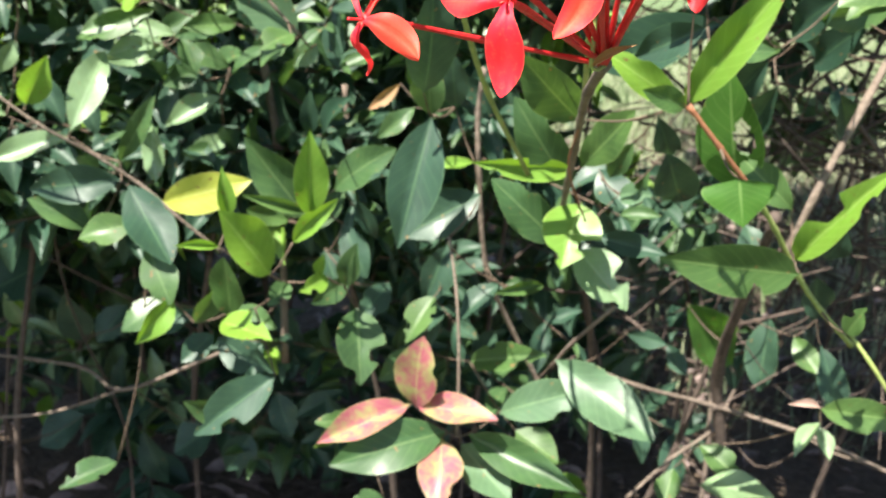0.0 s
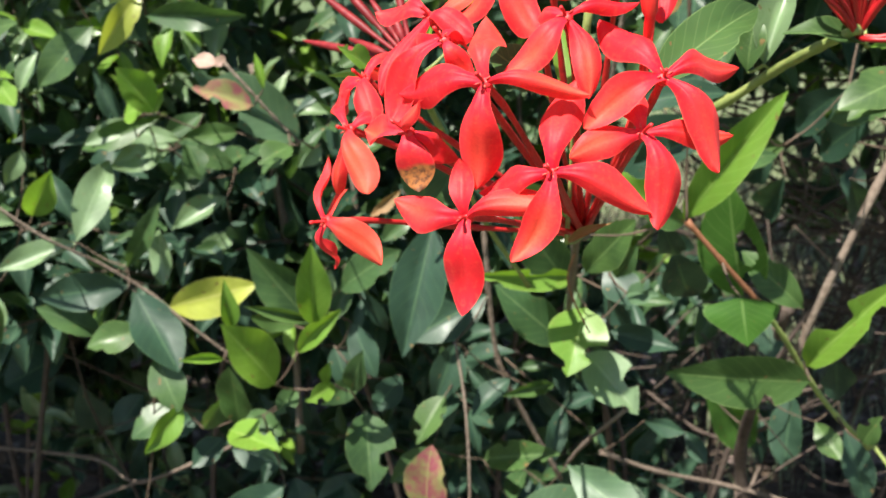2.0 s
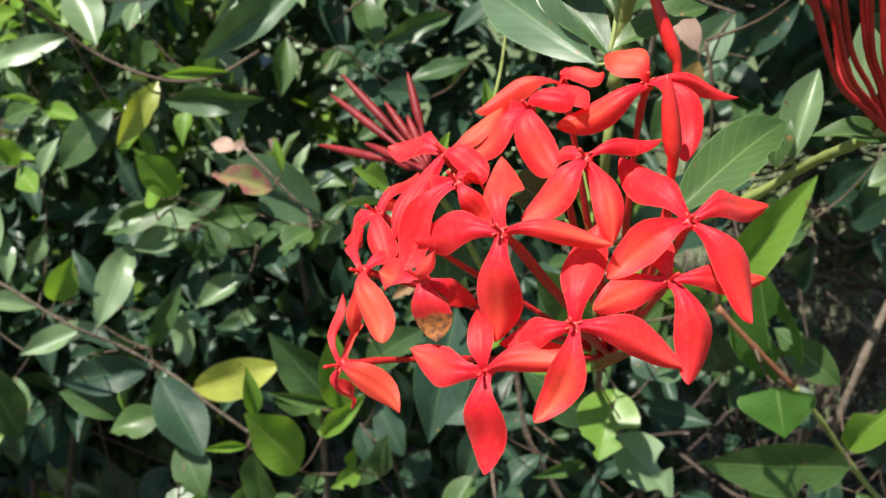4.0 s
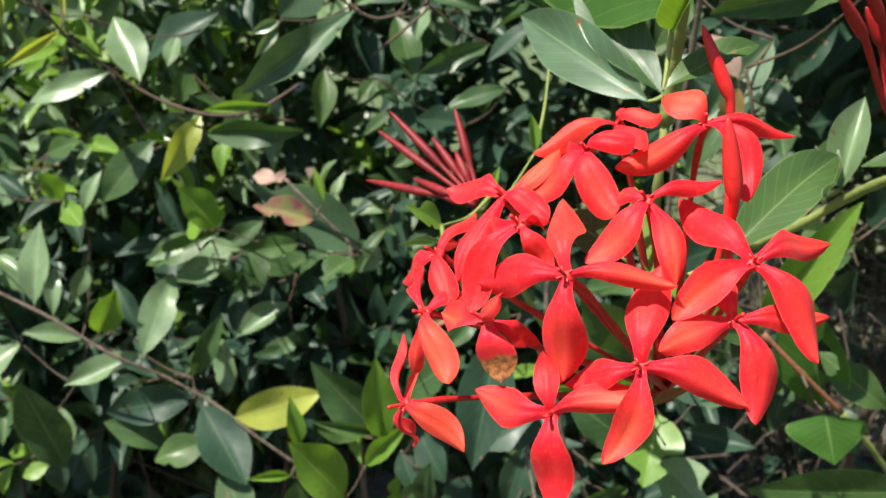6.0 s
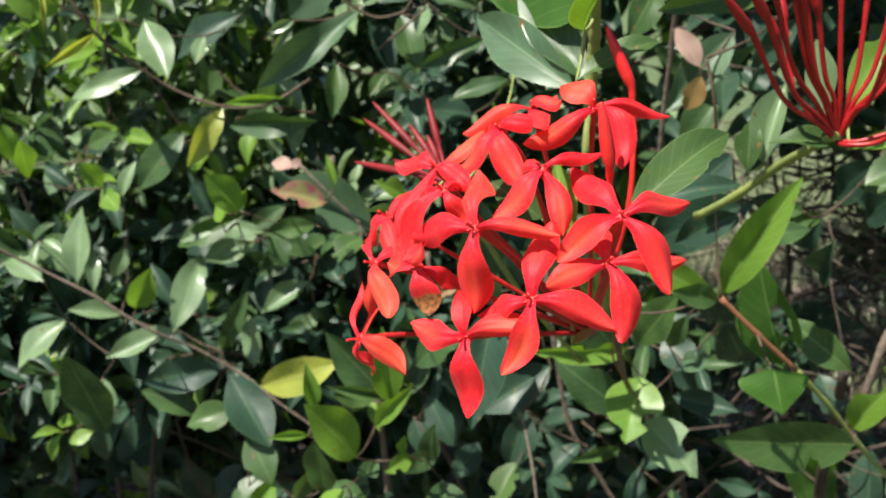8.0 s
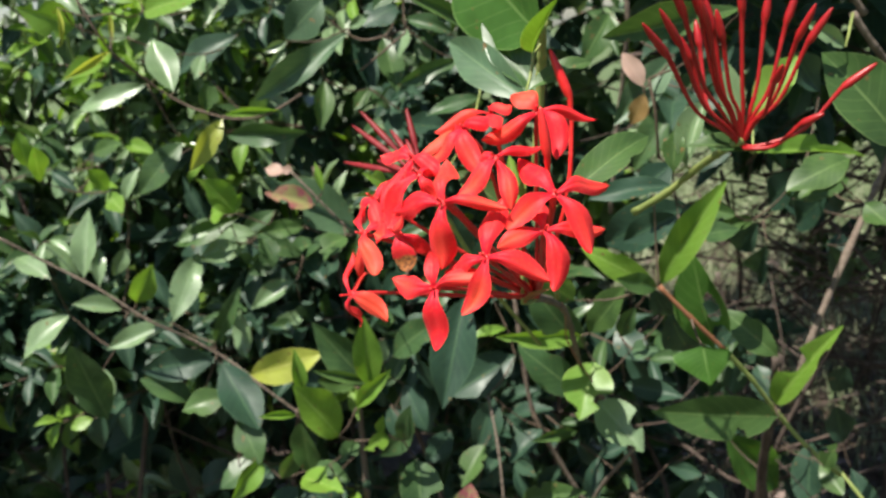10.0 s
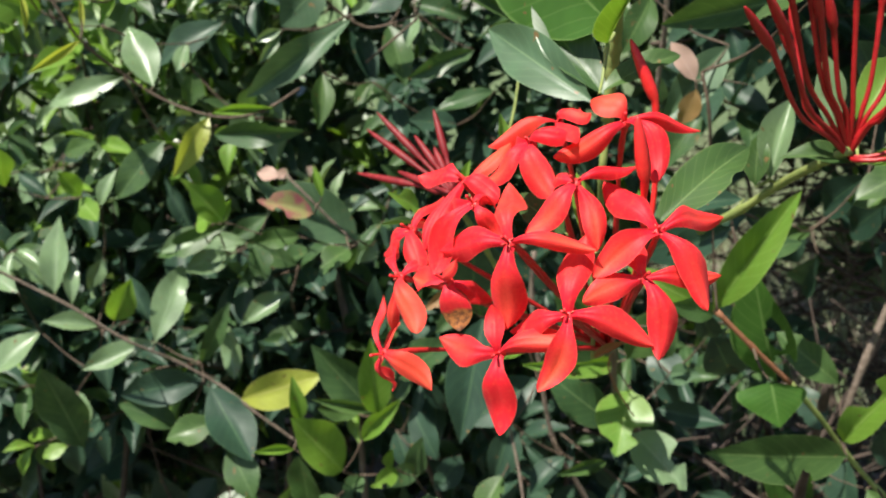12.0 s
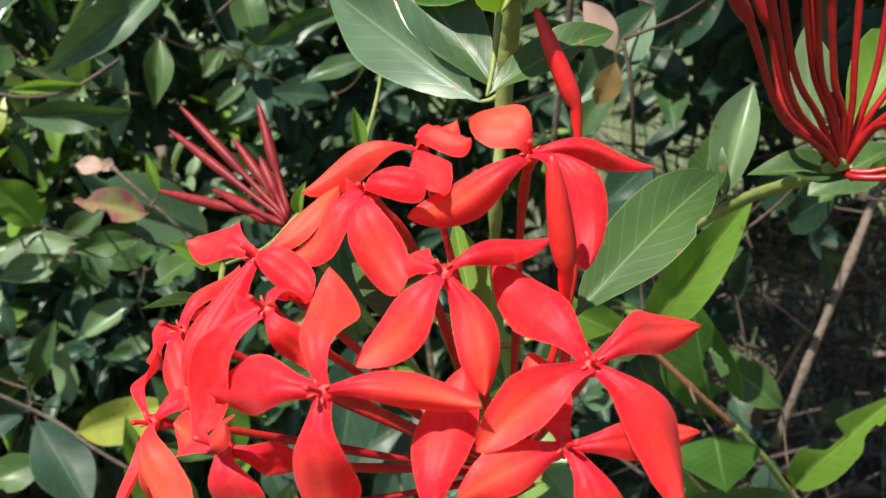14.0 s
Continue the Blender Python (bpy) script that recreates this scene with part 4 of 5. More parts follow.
leaf(X, "ov", D, (0.2518, 0.8000, 0.6242), (0.2440, 0.7900, 0.6001), 0.0193, (-0.19, -0.88, 0.43))
leaf(X, "tr", V, (0.1064, 0.4720, 0.6280), (0.1100, 0.4680, 0.6047), 0.0353, (-0.40, -0.91, 0.10))
leaf(X, "ov", G, (0.0580, 0.6000, 0.8221), (0.0398, 0.5800, 0.7914), 0.0196, (0.36, -0.86, 0.35))
leaf(X, "ov", S, (0.0983, 0.5700, 0.7922), (0.0582, 0.5500, 0.7512), 0.0223, (0.09, -0.93, 0.36))
leaf(X, "ov", B, (0.0783, 0.5500, 0.7705), (0.0701, 0.5500, 0.7513), 0.0134, (0.22, -0.97, -0.10))
leaf(X, "ov", K, (0.0778, 0.5500, 0.7748), (0.0654, 0.5500, 0.7971), 0.0129, (0.33, -0.93, 0.18))
leaf(X, "ov", G, (0.1339, 0.5000, 0.8196), (0.0522, 0.4600, 0.8066), 0.0170, (0.35, -0.84, 0.41))
leaf(X, "ov", D, (0.0951, 0.5600, 0.7243), (0.0728, 0.5500, 0.7069), 0.0217, (0.22, -0.94, 0.26))
leaf(X, "ov", G, (0.2098, 0.5800, 0.7194), (0.1678, 0.5600, 0.7055), 0.0250, (0.16, -0.77, 0.62))
leaf(X, "ov", D, (0.0808, 0.5000, 0.7166), (0.0416, 0.4800, 0.7159), 0.0086, (0.42, -0.83, 0.36))
leaf(X, "ov", D, (0.1084, 0.6000, 0.6909), (0.1430, 0.6400, 0.6658), 0.0203, (0.73, -0.68, -0.06))
leaf(X, "ov", G, (0.2110, 0.6000, 0.7073), (0.1784, 0.5800, 0.6970), 0.0172, (0.11, -0.60, 0.80))
leaf(X, "ov", G, (0.2286, 0.6200, 0.6821), (0.2398, 0.6000, 0.6698), 0.0194, (-0.42, -0.63, 0.65))
leaf(X, "ov", D, (0.1175, 0.6400, 0.7643), (0.1387, 0.6200, 0.7947), 0.0161, (-0.55, -0.82, -0.15))
leaf(X, "ov", D, (0.2054, 0.6600, 0.7576), (0.1826, 0.6400, 0.7875), 0.0216, (0.59, -0.81, -0.09))
leaf(X, "ov", D, (0.2310, 0.7200, 0.5059), (0.2370, 0.7000, 0.5367), 0.0202, (-0.32, -0.82, -0.47))
leaf(X, "ov", D, (0.2561, 0.8000, 0.4271), (0.2443, 0.7800, 0.4726), 0.0261, (0.23, -0.91, -0.34))
leaf(X, "ov", D, (0.1693, 0.7200, 0.5311), (0.1791, 0.7000, 0.5047), 0.0239, (0.07, -0.78, 0.62))
leaf(X, "ov", D, (0.1133, 0.6000, 0.6882), (0.0453, 0.6600, 0.6501), 0.0364, (-0.69, -0.71, 0.12))
leaf(X, "ov", D, (0.1876, 0.6200, 0.7068), (0.1668, 0.6700, 0.6727), 0.0244, (-0.83, -0.51, -0.24))
leaf(X, "ov", D, (0.2127, 0.6500, 0.6854), (0.1914, 0.7000, 0.6498), 0.0246, (-0.84, -0.51, -0.21))
leaf(X, "bi", G, (0.1399, 0.6000, 0.6805), (0.1133, 0.6000, 0.6871), 0.0111, (0.07, -0.95, 0.29))
leaf(X, "ov", D, (0.1753, 0.7000, 0.6374), (0.1691, 0.7500, 0.5934), 0.0230, (-0.60, -0.57, -0.56))
leaf(X, "ov", D, (0.2266, 0.7300, 0.6288), (0.2543, 0.7800, 0.5830), 0.0228, (0.37, -0.73, -0.57))

# trunks that carry the branches down to the soil
stem(L, DARK_BARK, 0.0045, [(-0.55, 0.95, -0.02), (-0.52, 0.92, 0.22), (-0.48, 0.92, 0.42), (-0.44, 0.86, 0.54)], 0.7)
stem(C, DARK_BARK, 0.0042, [(-0.10, 0.92, -0.02), (-0.11, 0.88, 0.20), (-0.13, 0.84, 0.36), (-0.14, 0.76, 0.48)], 0.7)
stem(X, DARK_BARK, 0.0065, [(0.2705, 0.9494, -0.02), (0.2105, 0.8700, 0.2536), (0.1900, 0.8400, 0.3570), (0.1850, 0.7600, 0.4600), (0.1800, 0.6800, 0.5500)], 0.5)

# ---- the flowering shoot ----
F = shrub("flowering_shoot", (0.10, 0.95, 0), "ixora shoot with broad green leaves below its flower heads")
F["ob"]["category"] = "plant"
RECEPT = (0.0248, 0.3050, 0.7047)
stem(F, DARK_BARK, 0.0034, [(0.1000, 0.9500, -0.0200), (0.0900, 0.9000, 0.2000), (0.0700, 0.8000, 0.4000), (0.0450, 0.6900, 0.5100)], 0.4)
stem(F, WOOD, 0.0019, [(0.0248, 0.3050, 0.7047), (0.0251, 0.3800, 0.6825), (0.0275, 0.4550, 0.6563), (0.0286, 0.5000, 0.6325), (0.0288, 0.5550, 0.6000), (0.0310, 0.6250, 0.5580), (0.0450, 0.6900, 0.5100)])
stem(F, GREEN, 0.0018, [(0.0685, 0.4400, 0.7150), (0.0850, 0.4200, 0.7283), (0.0972, 0.4000, 0.7421), (0.1062, 0.3750, 0.7532), (0.1157, 0.3630, 0.7605)])
stem(F, GREEN, 0.0021, [(0.0272, 0.3300, 0.7796), (0.0291, 0.3250, 0.7963), (0.0304, 0.3200, 0.8045), (0.0314, 0.3100, 0.8184)])
stem(F, GREEN, 0.0014, [(0.0272, 0.3300, 0.7796), (0.0247, 0.3300, 0.7597), (0.0235, 0.3600, 0.7257), (0.0263, 0.4200, 0.6732)])
stem(F, GREEN, 0.0013, [(-0.0373, 0.3850, 0.7443), (-0.0294, 0.4200, 0.7154), (-0.0168, 0.4800, 0.6638), (0.0055, 0.5400, 0.6086)])
stem(F, RED, 0.0005, [(0.0284, 0.4250, 0.6686), (0.0274, 0.4700, 0.6477), (0.0256, 0.5000, 0.6264), (0.0296, 0.5150, 0.6090), (0.0394, 0.5400, 0.5822)])
stem(F, WOOD, 0.0018, [(0.1892, 0.4600, 0.8122), (0.1758, 0.4500, 0.8297), (0.1654, 0.4400, 0.8463)])
stem(F, WOOD, 0.0018, [(0.2175, 0.4800, 0.7718), (0.1949, 0.4600, 0.7947), (0.1813, 0.4500, 0.8127)])
leaf(F, "ov", S, (0.0225, 0.3350, 0.7855), (-0.0187, 0.3720, 0.8142), 0.0195, (-0.30, -0.88, 0.36))
leaf(F, "ov", M, (0.0269, 0.3360, 0.7871), (0.0009, 0.3650, 0.8225), 0.0175, (0.10, -0.94, 0.32))
leaf(F, "ri", V, (0.0305, 0.3350, 0.8110), (-0.0150, 0.3850, 0.8640), 0.0540, (0.05, -0.85, -0.52))
leaf(F, "na", G, (-0.0094, 0.4600, 0.8114), (-0.0564, 0.4500, 0.8423), 0.0092, (0.3404, -0.9135, 0.2229))
leaf(F, "fo", Y, (0.0277, 0.3100, 0.8067), (0.0389, 0.2900, 0.8273), 0.0074, (-0.6175, -0.7050, -0.3487))
leaf(F, "ov", G, (0.0246, 0.3000, 0.7913), (0.0506, 0.3100, 0.8040), 0.0095, (-0.1535, -0.5978, 0.7868))
leaf(F, "ov", G, (0.0392, 0.2850, 0.7491), (0.0728, 0.3100, 0.7738), 0.0153, (-0.0103, -0.6963, 0.7177))
leaf(F, "ov", G, (0.0875, 0.4000, 0.7415), (0.0889, 0.4000, 0.7634), 0.0115, (-0.30, -0.80, 0.50))
leaf(F, "fo", P, (0.0935, 0.4000, 0.7445), (0.1032, 0.4100, 0.7771), 0.0135, (-0.25, -0.80, 0.55))
leaf(F, "ov", G, (0.1204, 0.3700, 0.7549), (0.0922, 0.3600, 0.7611), 0.0112, (0.3797, -0.6763, 0.6312))
leaf(F, "bi", Y, (0.1223, 0.3750, 0.7531), (0.1793, 0.4000, 0.7480), 0.0116, (0.3404, -0.6347, 0.6937))
leaf(F, "ov", Y, (0.1235, 0.3850, 0.7648), (0.1430, 0.3900, 0.7972), 0.0168, (-0.3522, -0.8698, 0.3457))
leaf(F, "ov", P, (0.1144, 0.3850, 0.7627), (0.1120, 0.3900, 0.7942), 0.0110, (0.1770, -0.9698, 0.1679))
leaf(F, "ov", G, (0.2035, 0.4300, 0.7452), (0.1628, 0.4200, 0.7956), 0.0376, (-0.05, -0.80, 0.60))
leaf(F, "bi", P, (0.1716, 0.4200, 0.7972), (0.1504, 0.4100, 0.8114), 0.0085, (0.4067, -0.9129, -0.0360))
leaf(F, "ov", D, (0.0901, 0.4500, 0.7269), (0.0440, 0.4400, 0.7246), 0.0131, (0.1208, -0.7156, 0.6880))
leaf(F, "bi", Y, (-0.0417, 0.3300, 0.7502), (-0.0502, 0.3200, 0.7592), 0.0084, (0.8437, -0.4126, 0.3434))
leaf(F, "na", G, (-0.0371, 0.3000, 0.7516), (-0.0483, 0.2900, 0.7531), 0.0033, (0.3646, -0.2757, 0.8894))
leaf(F, "na", Y, (-0.0156, 0.4000, 0.7626), (-0.0171, 0.4000, 0.7775), 0.0052, (0.4264, -0.9034, 0.0451))
leaf(F, "fo", Y, (-0.0283, 0.3600, 0.7547), (-0.0257, 0.3600, 0.7636), 0.0039, (-0.2114, -0.9755, 0.0617))
leaf(F, "ri", G, (0.0126, 0.2850, 0.7497), (-0.0029, 0.2850, 0.7627), 0.0120, (0.3561, -0.8328, 0.4239))
leaf(F, "ov", Y, (0.0205, 0.2900, 0.7416), (0.0165, 0.3000, 0.7665), 0.0084, (0.3132, -0.8630, 0.3965))
leaf(F, "na", B, (0.0199, 0.2920, 0.7054), (0.0316, 0.2850, 0.7138), 0.0032, (-0.6392, -0.7056, 0.3059))
for o, mat in ((L, BROWN), (C, BROWN), (X, BROWN), (F, GREEN)):
    twigs(o, mat)

HEAD = thing("ixora_flower_head", RECEPT, "rounded head of scarlet four-petalled ixora florets on red tubes", "flower", "ixora heads")


def petal_arrays(arch, cup, curl, twist, bend, seed):
    """A petal of length 1 and width 1: a narrow claw, a broad arched blade and a pointed tip; bend bows its midline sideways."""
    nv, nu = 22, 10
    verts, uvs, faces = [], [], []
    rg = random.Random(seed)
    ph, lop, plump = rg.random() * 6, rg.uniform(-0.10, 0.10), rg.uniform(0.90, 1.06)
    for j in range(nv + 1):
        v = j / nv
        w = float(np.interp(v, (0, 0.10, 0.20, 0.30, 0.42, 0.54, 0.66, 0.78, 0.88, 0.95, 1.0), (0.27, 0.33, 0.50, 0.73, 0.93, 1.0, 0.96 * plump, 0.81 * plump, 0.57 * plump, 0.33, 0.04)))
        ang = twist * (v - 0.2)
        lift = arch * math.sin(math.pi * v**0.8) + curl * math.sin(2 * math.pi * v)
        bow = 2.6 * bend * math.sin(math.pi * v**0.9)
        for i in range(nu + 1):
            s = i / nu * 2 - 1
            x = 0.5 * s * w * (1 + lop * (1 if s > 0 else -1)) + bow
            z = lift + cup * s * s * w * 0.36 - 0.034 * math.exp(-((s / 0.20) ** 2)) * math.sin(math.pi * v) + 0.020 * math.sin(v * 8 + ph + 2.2 * s) * abs(s)
            verts.append((x * math.cos(ang), v, z + x * math.sin(ang) * 0.42))
            uvs.append((0.5 + 0.5 * s, v))
    for j in range(nv):
        for i in range(nu):
            a = j * (nu + 1) + i
            faces.append((a, a + 1, a + nu + 2, a + nu + 1))
    return verts, faces, uvs


PETAL_FORMS = ((0.12, -0.34, 0.05, 0.30), (0.08, -0.20, 0.08, -0.40), (0.14, -0.40, 0.04, 0.45), (0.07, 0.16, 0.07, 0.25), (0.12, -0.28, 0.09, -0.50), (0.09, -0.24, -0.03, 0.35))


def floret(owner, centre, axis, tips, widths, bends, in_sun=(), withered=-1):
    c, r, axis = Vector(centre), Vector(RECEPT), Vector(axis)
    out = (c - r).normalized()
    # corolla tube from the stalk to the throat
    d = (c - r).length
    line = smooth_line([r, r + (c - r) * 0.45 - axis * 0.03 * d, c - (axis * 0.6 + out * 0.4) * 0.18 * d, c], 6)
    n = len(line)
    radii = [0.00085 + 0.00015 * math.sin(i) for i in range(n)]
    radii[-2:] = [0.0011, 0.0014]
    body = part("floret", tube("floret", line, radii, 8), TUBE, owner)
    for k, t in enumerate(tips):
        y = Vector(t) - c
        length = y.length
        y.normalize()
        # a fixed bias turns the blades towards the viewing side
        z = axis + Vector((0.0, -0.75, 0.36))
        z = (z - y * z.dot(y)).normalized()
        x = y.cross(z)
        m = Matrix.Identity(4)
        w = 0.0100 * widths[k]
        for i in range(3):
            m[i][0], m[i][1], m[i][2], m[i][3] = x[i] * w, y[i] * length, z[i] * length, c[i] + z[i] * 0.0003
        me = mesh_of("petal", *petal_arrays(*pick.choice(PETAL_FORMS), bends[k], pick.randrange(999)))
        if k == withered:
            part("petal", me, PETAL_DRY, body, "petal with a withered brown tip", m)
        elif k in in_sun:
            part("petal", me, PETAL_SUNLIT, body, "petal faded to orange", m)
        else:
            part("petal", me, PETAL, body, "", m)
    part("throat", tube("throat", [c - axis * 0.0008, c + axis * 0.0003, c + axis * 0.0008], [0.0017, 0.0016, 0.0006], 8), THROAT, body)
    # style and stamens
    side = axis.cross(Vector((0.3, 0.2, 0.9))).normalized()
    reach = pick.uniform(0.003, 0.0055)
    bend = side * pick.uniform(-0.0015, 0.0015)
    line = smooth_line([c, c + axis * reach * 0.6 + bend * 0.3, c + axis * reach + bend], 3)
    part("style", tube("style", line, [0.0004] * (len(line) - 2) + [0.00055, 0.0004], 6), THROAT, body)
    for k in range(4):
        a = math.pi / 4 + k * math.pi / 2
        u = side * math.cos(a) + axis.cross(side) * math.sin(a)
        p = c + u * 0.0007 + axis * 0.0006
        part("anther", tube("anther", [p, p + u * 0.0007 + axis * 0.0006, p + u * 0.0013 + axis * 0.0008], [0.00015, 0.00026, 0.00012], 5), ANTHER, body)
    return body


def bud(owner, tip, rest, fat, material=None):
    """An unopened bud: a pointed swelling on a long thin tube. rest: the swelling's end, then points down to the stalk."""
    a, b = Vector(tip), Vector(rest[0])
    swell = [a + (b - a) * k for k in (0.0, 0.04, 0.14, 0.32, 0.55, 0.78, 0.93, 1.0)]
    girth = [0.12, 0.30, 0.55, 0.78, 0.95, 1.0, 0.86, 0.60]
    radii = [g * fat for g in girth]
    low = smooth_line([b, *rest[1:]], 5)[1:]
    line = [*swell, *low]
    radii += [fat * 0.58] + [0.00092 if fat > 0.0015 else 0.0007] * (len(low) - 1)
    return part("bud", tube("bud", line, radii, 8), material or BUD, owner)


BUDS_A = thing("ixora_bud_cluster", (0.12, 0.365, 0.755), "upright spray of slender scarlet ixora buds not yet open", "flower", "ixora heads")
BUDS_B = thing("ixora_bud_cluster", (-0.03, 0.385, 0.745), "small spray of dusky red ixora buds", "flower", "ixora heads")
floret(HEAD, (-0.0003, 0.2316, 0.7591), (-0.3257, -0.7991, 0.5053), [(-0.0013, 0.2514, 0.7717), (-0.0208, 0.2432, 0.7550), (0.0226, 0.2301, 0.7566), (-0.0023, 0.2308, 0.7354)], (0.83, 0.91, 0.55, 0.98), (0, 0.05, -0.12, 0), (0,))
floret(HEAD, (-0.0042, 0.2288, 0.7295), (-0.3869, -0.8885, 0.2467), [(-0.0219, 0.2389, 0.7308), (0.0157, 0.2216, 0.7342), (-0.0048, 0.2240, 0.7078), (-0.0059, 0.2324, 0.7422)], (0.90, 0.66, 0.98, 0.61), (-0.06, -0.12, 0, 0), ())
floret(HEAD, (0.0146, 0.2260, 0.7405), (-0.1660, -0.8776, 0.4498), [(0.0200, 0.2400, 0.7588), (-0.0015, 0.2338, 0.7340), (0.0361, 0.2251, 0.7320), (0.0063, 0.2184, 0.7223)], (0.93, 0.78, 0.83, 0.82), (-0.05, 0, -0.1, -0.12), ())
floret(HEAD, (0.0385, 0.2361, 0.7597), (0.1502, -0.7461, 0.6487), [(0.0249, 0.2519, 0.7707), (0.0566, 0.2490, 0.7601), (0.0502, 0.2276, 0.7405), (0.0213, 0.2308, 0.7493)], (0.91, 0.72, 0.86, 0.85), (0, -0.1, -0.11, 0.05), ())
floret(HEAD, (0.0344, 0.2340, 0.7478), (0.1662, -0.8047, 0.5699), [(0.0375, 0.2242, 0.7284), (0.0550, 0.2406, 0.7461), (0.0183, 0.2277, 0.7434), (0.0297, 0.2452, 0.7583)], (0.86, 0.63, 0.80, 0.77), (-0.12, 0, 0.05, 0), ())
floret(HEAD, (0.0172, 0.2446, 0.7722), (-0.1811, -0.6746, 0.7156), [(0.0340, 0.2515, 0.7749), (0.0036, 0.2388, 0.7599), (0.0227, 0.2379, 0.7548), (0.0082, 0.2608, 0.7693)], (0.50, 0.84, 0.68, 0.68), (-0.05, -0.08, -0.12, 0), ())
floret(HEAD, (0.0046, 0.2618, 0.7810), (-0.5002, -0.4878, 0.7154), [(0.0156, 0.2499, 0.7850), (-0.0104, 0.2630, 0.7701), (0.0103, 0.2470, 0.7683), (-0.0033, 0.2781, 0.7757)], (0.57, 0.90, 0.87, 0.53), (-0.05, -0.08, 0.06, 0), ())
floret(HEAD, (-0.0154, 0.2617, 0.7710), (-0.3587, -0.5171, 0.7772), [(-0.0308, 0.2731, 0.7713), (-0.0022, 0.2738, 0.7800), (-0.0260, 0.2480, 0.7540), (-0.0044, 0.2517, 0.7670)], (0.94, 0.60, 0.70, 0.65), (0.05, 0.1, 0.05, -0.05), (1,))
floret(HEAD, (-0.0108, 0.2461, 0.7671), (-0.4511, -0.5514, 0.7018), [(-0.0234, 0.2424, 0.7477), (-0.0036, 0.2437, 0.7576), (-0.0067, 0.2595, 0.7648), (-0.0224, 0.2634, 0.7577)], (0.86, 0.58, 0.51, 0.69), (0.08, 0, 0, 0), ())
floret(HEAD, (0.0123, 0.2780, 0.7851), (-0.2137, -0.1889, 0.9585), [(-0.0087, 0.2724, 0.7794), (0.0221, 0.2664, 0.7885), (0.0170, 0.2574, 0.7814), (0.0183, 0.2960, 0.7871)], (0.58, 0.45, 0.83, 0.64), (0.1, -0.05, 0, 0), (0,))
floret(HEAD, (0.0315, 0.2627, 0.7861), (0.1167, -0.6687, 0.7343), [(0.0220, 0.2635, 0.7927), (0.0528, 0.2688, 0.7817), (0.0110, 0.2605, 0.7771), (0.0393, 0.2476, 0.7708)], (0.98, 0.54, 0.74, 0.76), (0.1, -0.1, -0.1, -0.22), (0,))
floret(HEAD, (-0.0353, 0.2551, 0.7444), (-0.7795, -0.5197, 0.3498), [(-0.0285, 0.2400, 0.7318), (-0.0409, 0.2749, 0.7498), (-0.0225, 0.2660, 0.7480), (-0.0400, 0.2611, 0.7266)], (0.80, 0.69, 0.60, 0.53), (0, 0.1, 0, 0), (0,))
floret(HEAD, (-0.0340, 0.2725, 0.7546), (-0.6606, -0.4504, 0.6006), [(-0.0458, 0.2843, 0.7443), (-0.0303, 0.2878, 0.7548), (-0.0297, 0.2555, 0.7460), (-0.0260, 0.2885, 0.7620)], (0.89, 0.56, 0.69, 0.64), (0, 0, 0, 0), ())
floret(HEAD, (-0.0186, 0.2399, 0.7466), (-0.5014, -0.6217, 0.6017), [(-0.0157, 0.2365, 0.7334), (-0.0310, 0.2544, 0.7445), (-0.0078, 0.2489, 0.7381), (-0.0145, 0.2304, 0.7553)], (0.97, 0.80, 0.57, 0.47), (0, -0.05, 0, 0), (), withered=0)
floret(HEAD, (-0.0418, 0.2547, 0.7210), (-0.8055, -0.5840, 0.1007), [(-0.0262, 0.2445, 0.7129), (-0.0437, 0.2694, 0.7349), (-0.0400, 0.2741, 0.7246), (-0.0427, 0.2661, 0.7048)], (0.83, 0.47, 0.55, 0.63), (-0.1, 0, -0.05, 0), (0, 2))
bud(HEAD, (0.0348, 0.3000, 0.8078), [(0.0420, 0.3000, 0.7883), (0.0421, 0.3000, 0.7745), (0.0389, 0.2980, 0.7465), (0.0248, 0.3050, 0.7047)], 0.0021)
bud(HEAD, (0.0342, 0.2430, 0.7898), [(0.0358, 0.2440, 0.7723), (0.0353, 0.2500, 0.7606), (0.0351, 0.2600, 0.7480), (0.0248, 0.3050, 0.7047)], 0.0021)
bud(BUDS_A, (0.0714, 0.3150, 0.8155), [(0.0821, 0.3270, 0.8007), (0.0939, 0.3438, 0.7771), (0.1071, 0.3550, 0.7663), (0.1161, 0.3660, 0.7576)], 0.0019, BUD_DEEP)
bud(BUDS_A, (0.0786, 0.3200, 0.8207), [(0.0874, 0.3305, 0.8049), (0.0972, 0.3452, 0.7797), (0.1081, 0.3550, 0.7680), (0.1161, 0.3660, 0.7576)], 0.0019, BUD_DEEP)
bud(BUDS_A, (0.0822, 0.3250, 0.8345), [(0.0896, 0.3346, 0.8162), (0.0978, 0.3480, 0.7876), (0.1070, 0.3570, 0.7735), (0.1161, 0.3660, 0.7576)], 0.0019, BUD_DEEP)
bud(BUDS_A, (0.0905, 0.3300, 0.8354), [(0.0963, 0.3384, 0.8169), (0.1028, 0.3502, 0.7880), (0.1100, 0.3580, 0.7737), (0.1161, 0.3660, 0.7576)], 0.0019, BUD_DEEP)
bud(BUDS_A, (0.0973, 0.3800, 0.8151), [(0.0989, 0.3770, 0.8026), (0.1007, 0.3728, 0.7822), (0.1028, 0.3700, 0.7736), (0.1161, 0.3660, 0.7576)], 0.0019, BUD_DEEP)
